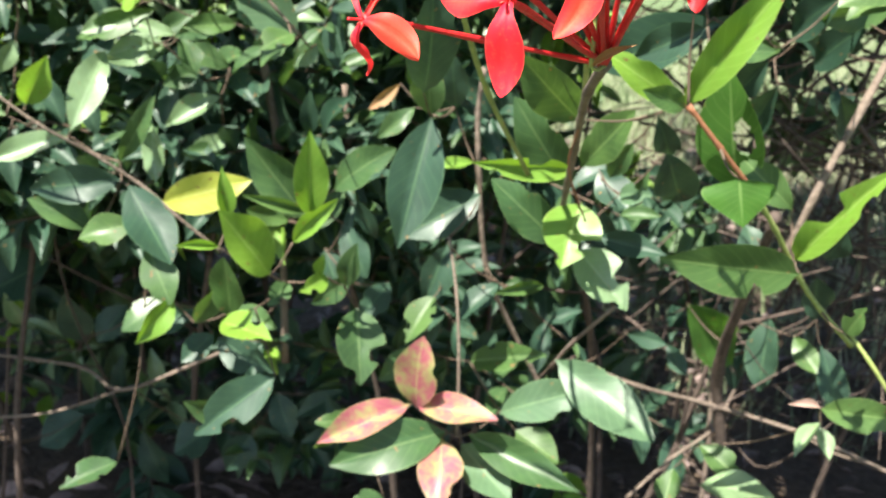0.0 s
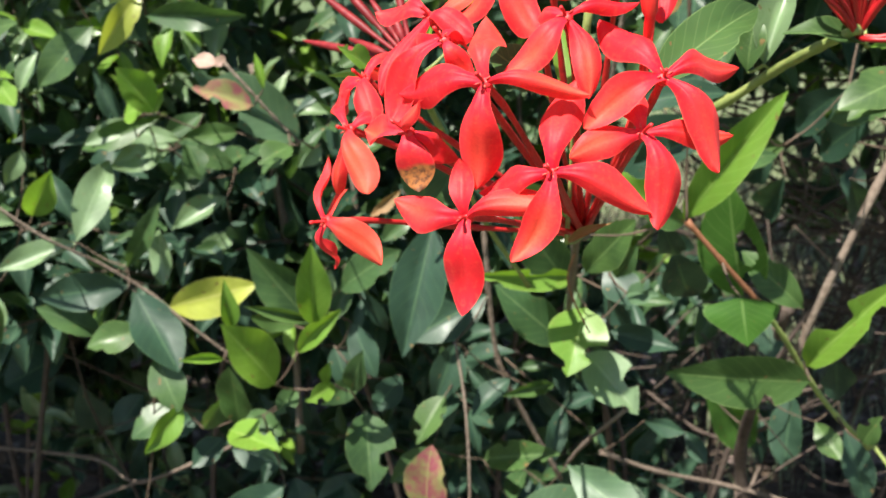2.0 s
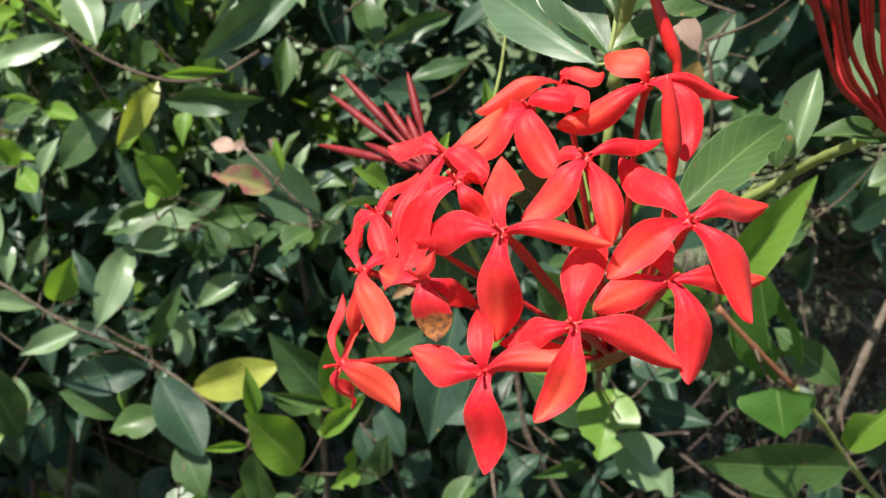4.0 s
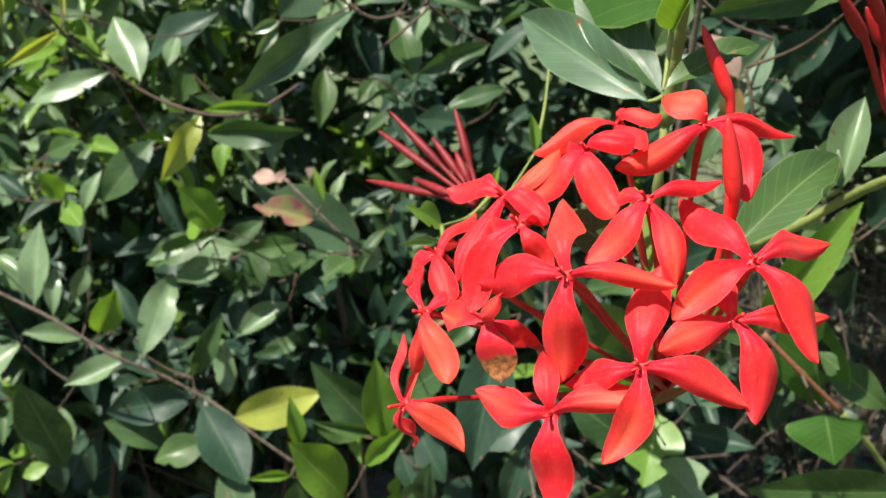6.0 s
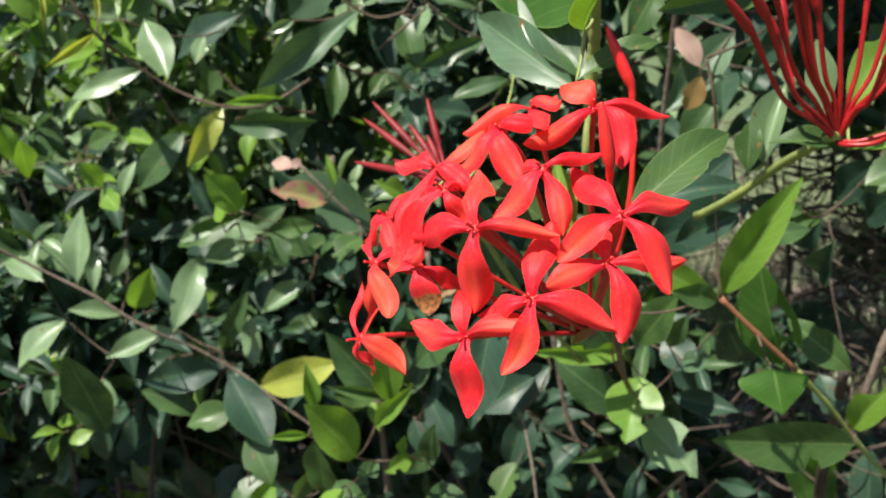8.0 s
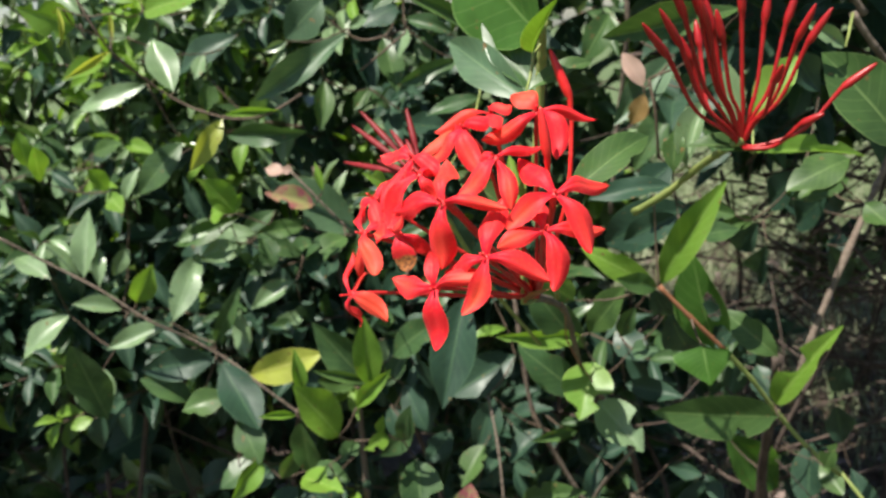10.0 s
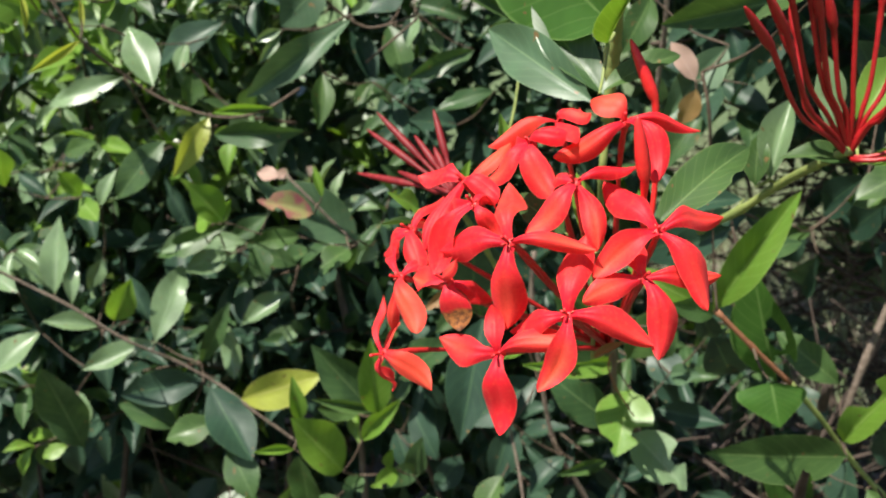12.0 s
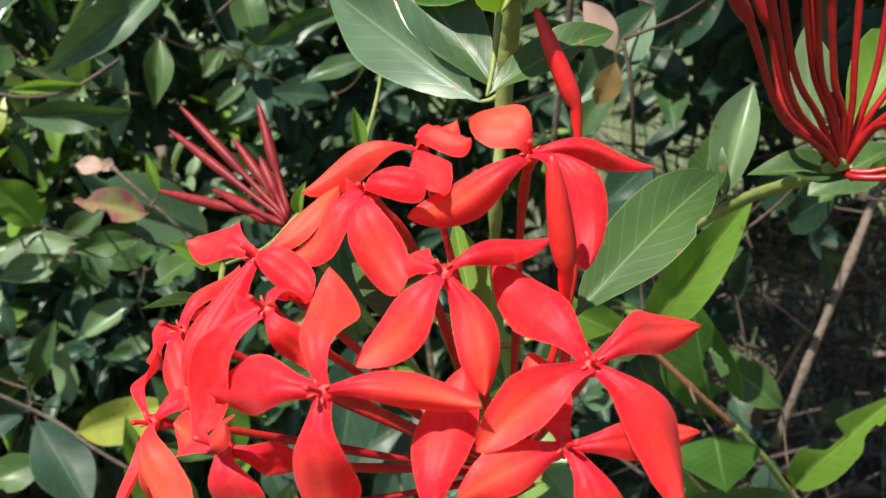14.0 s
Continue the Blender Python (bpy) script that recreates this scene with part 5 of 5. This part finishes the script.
bud(BUDS_A, (0.0947, 0.3300, 0.8256), [(0.0996, 0.3384, 0.8103), (0.1049, 0.3502, 0.7859), (0.1109, 0.3580, 0.7746), (0.1161, 0.3660, 0.7576)], 0.0019, BUD_DEEP)
bud(BUDS_A, (0.1032, 0.3450, 0.8192), [(0.1065, 0.3495, 0.8054), (0.1100, 0.3558, 0.7831), (0.1140, 0.3600, 0.7733), (0.1161, 0.3660, 0.7576)], 0.0019, BUD_DEEP)
bud(BUDS_A, (0.1143, 0.3500, 0.8341), [(0.1148, 0.3530, 0.8164), (0.1153, 0.3572, 0.7886), (0.1160, 0.3600, 0.7751), (0.1161, 0.3660, 0.7576)], 0.0019, BUD_DEEP)
bud(BUDS_A, (0.1277, 0.3600, 0.8284), [(0.1252, 0.3606, 0.8120), (0.1224, 0.3614, 0.7861), (0.1193, 0.3620, 0.7738), (0.1161, 0.3660, 0.7576)], 0.0019, BUD_DEEP)
bud(BUDS_A, (0.1401, 0.3600, 0.8279), [(0.1342, 0.3606, 0.8109), (0.1277, 0.3614, 0.7841), (0.1205, 0.3620, 0.7713), (0.1161, 0.3660, 0.7576)], 0.0019, BUD_DEEP)
bud(BUDS_A, (0.1420, 0.3350, 0.8185), [(0.1356, 0.3425, 0.8037), (0.1286, 0.3530, 0.7800), (0.1206, 0.3600, 0.7692), (0.1161, 0.3660, 0.7576)], 0.0019, BUD_DEEP)
bud(BUDS_A, (0.1515, 0.3500, 0.8167), [(0.1419, 0.3536, 0.8019), (0.1313, 0.3586, 0.7782), (0.1195, 0.3620, 0.7674), (0.1161, 0.3660, 0.7576)], 0.0019, BUD_DEEP)
bud(BUDS_A, (0.1284, 0.3300, 0.7950), [(0.1264, 0.3390, 0.7873), (0.1241, 0.3516, 0.7734), (0.1216, 0.3600, 0.7692), (0.1161, 0.3660, 0.7576)], 0.0019, BUD_DEEP)
bud(BUDS_A, (0.1723, 0.3600, 0.7919), [(0.1580, 0.3606, 0.7818), (0.1423, 0.3614, 0.7646), (0.1247, 0.3620, 0.7581), (0.1161, 0.3660, 0.7576)], 0.0019, BUD_DEEP)
bud(BUDS_A, (0.1478, 0.3450, 0.7727), [(0.1389, 0.3495, 0.7680), (0.1291, 0.3558, 0.7584), (0.1181, 0.3600, 0.7570), (0.1161, 0.3660, 0.7576)], 0.0019, BUD_DEEP)
bud(BUDS_A, (0.0991, 0.3500, 0.8247), [(0.1031, 0.3536, 0.8085), (0.1075, 0.3586, 0.7828), (0.1124, 0.3620, 0.7707), (0.1161, 0.3660, 0.7576)], 0.0019, BUD_DEEP)
bud(BUDS_A, (0.0879, 0.3500, 0.8091), [(0.0933, 0.3530, 0.7974), (0.0992, 0.3572, 0.7780), (0.1059, 0.3600, 0.7701), (0.1161, 0.3660, 0.7576)], 0.0019, BUD_DEEP)
bud(BUDS_B, (-0.0831, 0.4100, 0.7528), [(-0.0558, 0.3945, 0.7493), (-0.0479, 0.3900, 0.7482), (-0.0391, 0.3850, 0.7471), (-0.0373, 0.3850, 0.7443)], 0.0017, BUD_DUSKY)
bud(BUDS_B, (-0.0771, 0.4100, 0.7722), [(-0.0532, 0.3945, 0.7571), (-0.0463, 0.3900, 0.7528), (-0.0386, 0.3850, 0.7479), (-0.0373, 0.3850, 0.7443)], 0.0017, BUD_DUSKY)
bud(BUDS_B, (-0.0709, 0.4050, 0.7799), [(-0.0506, 0.3926, 0.7604), (-0.0447, 0.3890, 0.7548), (-0.0381, 0.3850, 0.7485), (-0.0373, 0.3850, 0.7443)], 0.0017, BUD_DUSKY)
bud(BUDS_B, (-0.0542, 0.4000, 0.7697), [(-0.0437, 0.3907, 0.7569), (-0.0407, 0.3880, 0.7532), (-0.0373, 0.3850, 0.7491), (-0.0373, 0.3850, 0.7443)], 0.0017, BUD_DUSKY)
bud(BUDS_B, (-0.0443, 0.3950, 0.7807), [(-0.0389, 0.3857, 0.7620), (-0.0373, 0.3830, 0.7566), (-0.0355, 0.3800, 0.7506), (-0.0373, 0.3850, 0.7443)], 0.0017, BUD_DUSKY)
bud(BUDS_B, (-0.0444, 0.3900, 0.7656), [(-0.0392, 0.3838, 0.7553), (-0.0377, 0.3820, 0.7523), (-0.0361, 0.3800, 0.7490), (-0.0373, 0.3850, 0.7443)], 0.0017, BUD_DUSKY)
bud(BUDS_B, (-0.0626, 0.4000, 0.7544), [(-0.0472, 0.3876, 0.7501), (-0.0428, 0.3840, 0.7488), (-0.0378, 0.3800, 0.7474), (-0.0373, 0.3850, 0.7443)], 0.0017, BUD_DUSKY)
bud(BUDS_B, (-0.0501, 0.3900, 0.7489), [(-0.0423, 0.3850, 0.7472), (-0.0400, 0.3836, 0.7467), (-0.0375, 0.3820, 0.7461), (-0.0373, 0.3850, 0.7443)], 0.0017, BUD_DUSKY)

# ---- the mass of the hedge ----


def frame_of(d, up):
    """Right, ahead and normal for a leaf that points along d."""
    x = np.cross(d, up)
    x = x / (np.linalg.norm(x) + 1e-9)
    return x, np.cross(x, d)


def place_leaf(template, base, d, up, length, width):
    d = d / np.linalg.norm(d)
    x, n = frame_of(d, up)
    v = np.asarray(template[0])
    return (np.asarray(base) + v[:, :1] * width * x + v[:, 1:2] * length * d + v[:, 2:] * length * n).tolist(), template[1], template[2]


SMALL = [blade(10, 4, 0.48, 0.86, d, 0.24, t, 0.03, (), k, 0.30) for k, (d, t) in enumerate(((0.10, 0.2), (0.18, -0.3), (0.02, 0.1), (0.25, 0.4)))]


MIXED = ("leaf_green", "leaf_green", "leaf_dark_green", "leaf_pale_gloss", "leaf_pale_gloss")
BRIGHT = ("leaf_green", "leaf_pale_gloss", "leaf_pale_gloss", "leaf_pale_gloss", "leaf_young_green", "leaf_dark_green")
SHADE_MIX = ("leaf_dark_green", "leaf_dark_green", "leaf_dark_green", "leaf_green")


def sprays(rg, count, place, wood_out, sizes=(0.027, 0.055), kinds=MIXED):
    """Twigs with opposite pairs of leaves. place(rg) gives the foot and the way of each twig, or None."""
    out = {"leaf_green": [], "leaf_dark_green": [], "leaf_young_green": [], "leaf_pale_gloss": []}
    for _ in range(count):
        got = place(rg)
        if got is None:
            continue
        foot, way = got
        reach = rg.uniform(0.10, 0.20)
        end = foot + way * reach + np.array((rg.uniform(-0.03, 0.03), rg.uniform(-0.03, 0.03), rg.uniform(-0.02, 0.04)))
        line = [np.array(q) for q in smooth_line([foot, (foot + end) / 2 + np.array((rg.uniform(-0.02, 0.02), 0, 0.01)), end], 4)]
        wood_out.append(tube_arrays(line, np.linspace(0.0016, 0.0008, len(line)), 4))
        young = rg.random() < (0.06 if kinds is SHADE_MIX else 0.24)
        turn = rg.uniform(0, 3.1)
        n = len(line)
        for i in range(1, n):
            q = line[i]
            d = line[i] - line[i - 1]
            d = d / np.linalg.norm(d)
            u, v = frame_of(d, np.array((0.12, -0.3, 0.94)))
            last = i == n - 1
            a = turn + (math.pi / 2 if i % 2 else 0)
            for s in (0, math.pi):
                if rg.random() < 0.12:
                    continue
                side = u * math.cos(a + s) + v * math.sin(a + s)
                w = d * (0.95 if last else 0.45) + side * (0.7 if last else 0.9) + np.array((0, -0.12, -0.18 + rg.uniform(-0.25, 0.2)))
                up = np.array((rg.uniform(-0.45, 0.25), -0.55 + rg.uniform(-0.35, 0.35), 0.75))
                size = rg.uniform(*sizes) * (0.75 if last else 1.0)
                kind = "leaf_young_green" if young and i >= n - 2 else rg.choice(kinds)
                out[kind].append((rg.randrange(len(SMALL)), q, w, up, size, size * rg.uniform(0.27, 0.42)))
    return out


MATS = {"leaf_green": M, "leaf_dark_green": D, "leaf_young_green": Y, "leaf_pale_gloss": P}


SMALL_MESHES = [mesh_of("leaf", *t) for t in SMALL]


def fill(owner, seed, count, place, sizes=(0.027, 0.055), singles=0, kinds=MIXED):
    """Sprays of leaves. The foremost ones are single leaves, the rest of them one mass."""
    rg = random.Random(seed)
    wood = []
    found = sprays(rg, count, place, wood, sizes, kinds)
    order = sorted((rec[1][1], kind, k) for kind, recs in found.items() for k, rec in enumerate(recs))
    front = {(kind, k) for _, kind, k in order[:singles]}
    for kind, recs in found.items():
        rest = []
        for k, (which, q, w, up, size, width) in enumerate(recs):
            if (kind, k) in front:
                d = w / np.linalg.norm(w)
                x, n = frame_of(d, up)
                m = Matrix.Identity(4)
                for i in range(3):
                    m[i][0], m[i][1], m[i][2], m[i][3] = x[i] * width, d[i] * size, n[i] * size, q[i]
                part("leaf", SMALL_MESHES[which], MATS[kind], owner["ob"], "", m)
            else:
                rest.append(place_leaf(SMALL[which], q, w, up, size, width))
        if rest:
            part("foliage", mesh_of("foliage", *join_arrays(rest)), MATS[kind], owner["ob"])["kind"] = "stuff"
    v, f, _ = join_arrays(wood)
    part("twig_mass", mesh_of("twig_mass", v, f), BROWN, owner["ob"])["kind"] = "stuff"


def bare_stems(owner, seed, count, xs, ys, top, lean=0.12):
    """Crooked stems that rise from the soil into the leaves, with side branches."""
    rg = random.Random(seed)
    for _ in range(count):
        chunks = []
        x, y, h = rg.uniform(*xs), rg.uniform(*ys), rg.uniform(*top)
        pts = [(x, y, -0.02)]
        dx, dy = rg.uniform(-lean, lean), rg.uniform(-lean, 0.05)
        for k in range(1, 6):
            f = k / 5
            pts.append((x + dx * f + rg.uniform(-0.02, 0.02), y + dy * f + rg.uniform(-0.02, 0.02), h * f))
        line = smooth_line(pts, 4)
        r0 = rg.uniform(0.0016, 0.0042)
        chunks.append(tube_arrays(line, [r0 * (1 - 0.5 * i / len(line)) * (1 + 0.08 * rg.uniform(-1, 1)) for i in range(len(line))], 6))
        for _ in range(rg.randint(2, 5)):
            q = line[rg.randint(4, len(line) - 3)]
            way = np.array((rg.uniform(-1, 1), rg.uniform(-0.8, 0.5), rg.uniform(-0.1, 0.9)))
            way = way / np.linalg.norm(way) * rg.uniform(0.10, 0.30)
            side = smooth_line([q, q + way * 0.5 + np.array((0, 0, rg.uniform(-0.02, 0.03))), q + way], 4)
            chunks.append(tube_arrays(side, np.linspace(r0 * 0.55, r0 * 0.22, len(side)), 5))
        v, f, _ = join_arrays(chunks)
        part("stem", mesh_of("stem", v, f), DARK_BARK, owner["ob"])


def left_place(rg):
    x, z = rg.uniform(-1.25, -0.26), rg.uniform(0.06, 1.02)
    y = rg.uniform(0.88, 1.20) + 0.10 * rg.random()
    if x > -0.36 and 0.38 < z < 0.70:
        return None
    if z < 0.48:
        if rg.random() < 0.82:
            return None
        y += 0.14
    return np.array((x, y, z)), np.array((rg.uniform(-0.7, 0.7), -0.75, rg.uniform(-0.25, 0.7)))


def inner_place(rg):
    """The shaded part of the hedge behind the flower head, filled with darkened leaves."""
    x, z = rg.uniform(-0.30, -0.02), rg.uniform(0.10, 1.02)
    y = rg.uniform(0.92, 1.25)
    if x < -0.16 and 0.38 < z < 0.70 or z < 0.60 and rg.random() < 0.45:
        return None
    return np.array((x, y, z)), np.array((rg.uniform(-0.7, 0.7), -0.75, rg.uniform(-0.25, 0.7)))


def deep_place(rg):
    x, z = rg.uniform(-1.5, 0.10), rg.uniform(0.08, 1.05)
    return np.array((x, rg.uniform(1.20, 1.75), z)), np.array((rg.uniform(-0.7, 0.7), -0.6, rg.uniform(-0.2, 0.7)))


def centre_place(rg):
    x, z = rg.uniform(-0.22, 0.18), rg.uniform(0.36, 0.95)
    return np.array((x, rg.uniform(0.92, 1.20), z)), np.array((rg.uniform(-0.7, 0.7), -0.7, rg.uniform(-0.25, 0.7)))


def right_place(rg):
    x, z = rg.uniform(0.12, 1.0), rg.uniform(0.64, 1.08)
    return np.array((x, rg.uniform(0.85, 1.6), z)), np.array((rg.uniform(-0.7, 0.7), -0.6, rg.uniform(-0.35, 0.5)))


def shade_top_place(rg):
    """Unseen upper part of the hedge, added to shade the soil behind."""
    x, z = rg.uniform(-1.5, 1.0), rg.uniform(0.95, 1.75)
    return np.array((x, rg.uniform(1.2, 1.9), z)), np.array((rg.uniform(-0.7, 0.7), rg.uniform(-0.7, 0.4), rg.uniform(-0.1, 0.8)))


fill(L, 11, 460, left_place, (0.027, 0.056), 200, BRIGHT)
fill(L, 35, 130, inner_place, (0.030, 0.060), kinds=SHADE_MIX)
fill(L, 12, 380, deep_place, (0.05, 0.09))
fill(C, 13, 16, centre_place, singles=120, kinds=SHADE_MIX)
fill(X, 14, 110, right_place, (0.045, 0.085), 150, SHADE_MIX)


def low_place(rg):
    """Leaves near the soil, behind the front stems, darkened for the shade there."""
    x, z = rg.uniform(-1.2, 0.20), rg.uniform(0.03, 0.44)
    return np.array((x, rg.uniform(1.12, 1.5), z)), np.array((rg.uniform(-0.7, 0.7), -0.5, rg.uniform(-0.3, 0.4)))


fill(L, 20, 95, low_place, (0.05, 0.085), kinds=SHADE_MIX)


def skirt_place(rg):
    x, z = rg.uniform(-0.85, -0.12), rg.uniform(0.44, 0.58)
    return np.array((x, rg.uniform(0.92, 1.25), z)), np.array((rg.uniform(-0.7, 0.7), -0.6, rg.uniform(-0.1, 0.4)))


fill(L, 24, 150, skirt_place, (0.04, 0.07), kinds=SHADE_MIX)


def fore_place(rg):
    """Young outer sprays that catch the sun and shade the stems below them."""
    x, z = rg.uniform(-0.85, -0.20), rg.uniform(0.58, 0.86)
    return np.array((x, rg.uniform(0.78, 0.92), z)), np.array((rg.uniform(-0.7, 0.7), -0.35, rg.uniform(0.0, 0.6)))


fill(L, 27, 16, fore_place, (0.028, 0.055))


def shade_ledge_place(rg):
    """A ledge of darkened leaves, added to shade the bare lower branches."""
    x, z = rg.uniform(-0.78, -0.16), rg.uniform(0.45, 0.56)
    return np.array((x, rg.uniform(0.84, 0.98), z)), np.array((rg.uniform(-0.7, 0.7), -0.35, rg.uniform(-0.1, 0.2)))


fill(L, 28, 110, shade_ledge_place, (0.035, 0.06), kinds=SHADE_MIX)
fill(L, 15, 330, shade_top_place, (0.06, 0.10))


def shade_brow_place(rg):
    """Unseen sprays over the hedge's face, added to dapple it with shade."""
    x, z = rg.uniform(-1.4, -0.06), rg.uniform(1.02, 1.45)
    return np.array((x, rg.uniform(0.42, 0.92), z)), np.array((rg.uniform(-0.7, 0.7), rg.uniform(-0.5, 0.5), rg.uniform(-0.1, 0.7)))


fill(L, 19, 2, shade_brow_place, (0.05, 0.09))


def shade_crown_place(rg):
    """Unseen sprays overhead, added to shade the right side of the shrub."""
    x, z = rg.uniform(0.08, 0.85), rg.uniform(1.05, 1.40)
    return np.array((x, rg.uniform(0.46, 1.0), z)), np.array((rg.uniform(-0.7, 0.7), rg.uniform(-0.6, 0.6), rg.uniform(-0.1, 0.7)))


fill(X, 16, 105, shade_crown_place, (0.06, 0.11))


def shade_back_place(rg):
    """More unseen sprays farther back, added to shade the soil."""
    x, z = rg.uniform(0.05, 1.7), rg.uniform(1.15, 1.9)
    return np.array((x, rg.uniform(1.1, 2.9), z)), np.array((rg.uniform(-0.7, 0.7), rg.uniform(-0.6, 0.6), rg.uniform(-0.1, 0.7)))


fill(X, 17, 36, shade_back_place, (0.08, 0.13))


def shade_eave_place(rg):
    """Unseen leaves over the shrub's open middle, added to darken what lies behind."""
    x, z = rg.uniform(0.0, 0.8), rg.uniform(1.05, 1.45)
    return np.array((x, rg.uniform(0.60, 1.1), z)), np.array((rg.uniform(-0.7, 0.7), rg.uniform(-0.6, 0.6), rg.uniform(-0.1, 0.7)))


def far_place(rg):
    """Foliage across the soil strip that closes the view under the added crown."""
    x, z = rg.uniform(-0.1, 2.2), rg.uniform(0.72, 1.15)
    return np.array((x, rg.uniform(1.9, 2.4), z)), np.array((rg.uniform(-0.7, 0.7), rg.uniform(-0.7, 0.3), rg.uniform(-0.3, 0.6)))


def shade_canopy_place(rg):
    """Unseen boughs added over the ixora shrub's front to dapple the leaves below."""
    x, z = rg.uniform(0.04, 0.34), rg.uniform(1.08, 1.34)
    return np.array((x, rg.uniform(0.30, 0.52), z)), np.array((rg.uniform(-0.7, 0.7), rg.uniform(-0.3, 0.7), rg.uniform(0.0, 0.7)))


fill(X, 25, 75, shade_eave_place, (0.06, 0.11))
fill(X, 34, 6, shade_canopy_place, (0.06, 0.10))
fill(X, 26, 105, far_place, (0.08, 0.13))
bare_stems(L, 29, 13, (-1.2, -0.25), (0.95, 1.35), (0.6, 1.0))
bare_stems(C, 22, 6, (-0.22, 0.16), (0.95, 1.25), (0.5, 0.9))
bare_stems(X, 23, 11, (0.18, 0.70), (0.90, 1.30), (0.55, 1.0), 0.3)

def tangle(owner):
    """Fine dry vines and twigs that hang behind the open side of the shrub."""
    rg = random.Random(41)
    chunks = []
    for k in range(620):
        p = np.array((rg.uniform(0.16, 0.85), rg.uniform(0.85, 1.40), rg.uniform(0.30, 0.82) if k < 380 else rg.gauss(0.54, 0.06)))
        way = np.array((rg.uniform(-1, 1), rg.uniform(-0.4, 0.4), rg.uniform(-0.5, 0.5)))
        way = way / np.linalg.norm(way) * rg.uniform(0.08, 0.30)
        sag = np.array((rg.uniform(-0.03, 0.03), 0, rg.uniform(-0.05, 0.02)))
        r = rg.uniform(0.0005, 0.0012) if k % 4 else rg.uniform(0.0012, 0.0024)
        chunks.append(tube_arrays(smooth_line([p, p + way * 0.5 + sag, p + way], 4), [r] * 9, 4))
    v, f, _ = join_arrays(chunks)
    part("vine_tangle", mesh_of("vine_tangle", v, f), DARK_BARK, owner["ob"], "fine dry twigs")["kind"] = "stuff"


tangle(X)


def screen_place(rg):
    """Dark leaves on the thin shoots behind the open side of the shrub."""
    x, z = rg.uniform(0.24, 0.62), rg.uniform(0.56, 0.76)
    return np.array((x, rg.uniform(1.0, 1.3), z)), np.array((rg.uniform(-0.7, 0.7), -0.4, rg.uniform(-0.3, 0.5)))


fill(X, 30, 24, screen_place, (0.04, 0.075), kinds=SHADE_MIX)


def vine_place(rg):
    return np.array((rg.uniform(0.25, 0.9), rg.uniform(1.0, 1.4), rg.uniform(0.40, 0.70))), np.array((rg.uniform(-0.7, 0.7), -0.4, rg.uniform(-0.4, 0.5)))


fill(X, 18, 10, vine_place, (0.035, 0.06), singles=60)

# ---- litter and grass ----


def litter():
    rg = random.Random(31)
    chunks = []
    for _ in range(1500):
        y = 0.7 + 2.6 * rg.random()
        x = rg.uniform(-1.0, 0.45 + 0.55 * y)
        a = rg.uniform(0, 6.28)
        size = rg.uniform(0.025, 0.065)
        chunks.append(place_leaf(rg.choice(SMALL), np.array((x, y, rg.uniform(0.008, 0.03))), np.array((math.cos(a), math.sin(a), rg.uniform(-0.15, 0.3))),
                                 np.array((rg.uniform(-0.6, 0.6), rg.uniform(-0.6, 0.6), 1.0)), size, size * rg.uniform(0.3, 0.5)))
    me = mesh_of("leaf_litter", *join_arrays(chunks))
    me.materials.append(plain_material("litter_dry_leaves", (0.12, 0.088, 0.078), (0.30, 0.225, 0.20), 0.8, 120))
    tagged(new("leaf_litter", me), "dry grey-brown fallen leaves on the soil", "leaf litter", kind="stuff")
    chunks = []
    for _ in range(2600):
        y = 0.8 + 2.2 * rg.random()
        x = rg.uniform(-0.3, 0.5 + 0.6 * y)
        a, ln = rg.uniform(0, 6.28), rg.uniform(0.05, 0.22)
        p = np.array((x, y, rg.uniform(0.012, 0.03)))
        d = np.array((math.cos(a), math.sin(a), rg.uniform(-0.02, 0.12))) * ln
        chunks.append(tube_arrays([p, p + d * 0.5 + np.array((rg.uniform(-0.01, 0.01), 0, 0.006)), p + d], [0.0011, 0.0010, 0.0006], 4))
    v, f, _ = join_arrays(chunks)
    me = mesh_of("fallen_twigs", v, f)
    me.materials.append(DARK_BARK)
    tagged(new("fallen_twigs", me), "thin dry twigs scattered on the soil", "twigs", kind="stuff")


def grass():
    rg = random.Random(33)
    verts, faces = [], []
    for _ in range(45000):
        y = 1.3 + 5.0 * rg.random() ** 1.2
        if rg.random() > (y - 1.1) / 2.0:
            continue
        x = rg.uniform(0.0, 0.9 + 0.75 * y)
        h, a, w = rg.uniform(0.03, 0.13), rg.uniform(0, 6.28), rg.uniform(0.0015, 0.003)
        c, s = math.cos(a), math.sin(a)
        lx, ly = rg.uniform(-0.05, 0.05), rg.uniform(-0.05, 0.05)
        o = len(verts)
        verts += [(x - c * w, y - s * w, 0), (x + c * w, y + s * w, 0), (x + c * w * 0.7 + lx * 0.4, y + s * w * 0.7 + ly * 0.4, h * 0.6), (x - c * w * 0.7 + lx * 0.4, y - s * w * 0.7 + ly * 0.4, h * 0.6), (x + lx, y + ly, h)]
        faces += [(o, o + 1, o + 2, o + 3), (o + 3, o + 2, o + 4)]
    me = mesh_of("grass", verts, faces)
    m, nd, lk, b = shader("grass_blades", 0.55, spec=0.3)
    lk.new(mix_rgb(nd, lk, nd.new("ShaderNodeNewGeometry").outputs["Random Per Island"], (0.10, 0.15, 0.06), (0.31, 0.32, 0.21)), b.inputs["Base Color"])
    me.materials.append(m)
    tagged(new("grass", me), "short sunlit lawn grass behind the shrubs", "grass", kind="stuff")


litter()
grass()
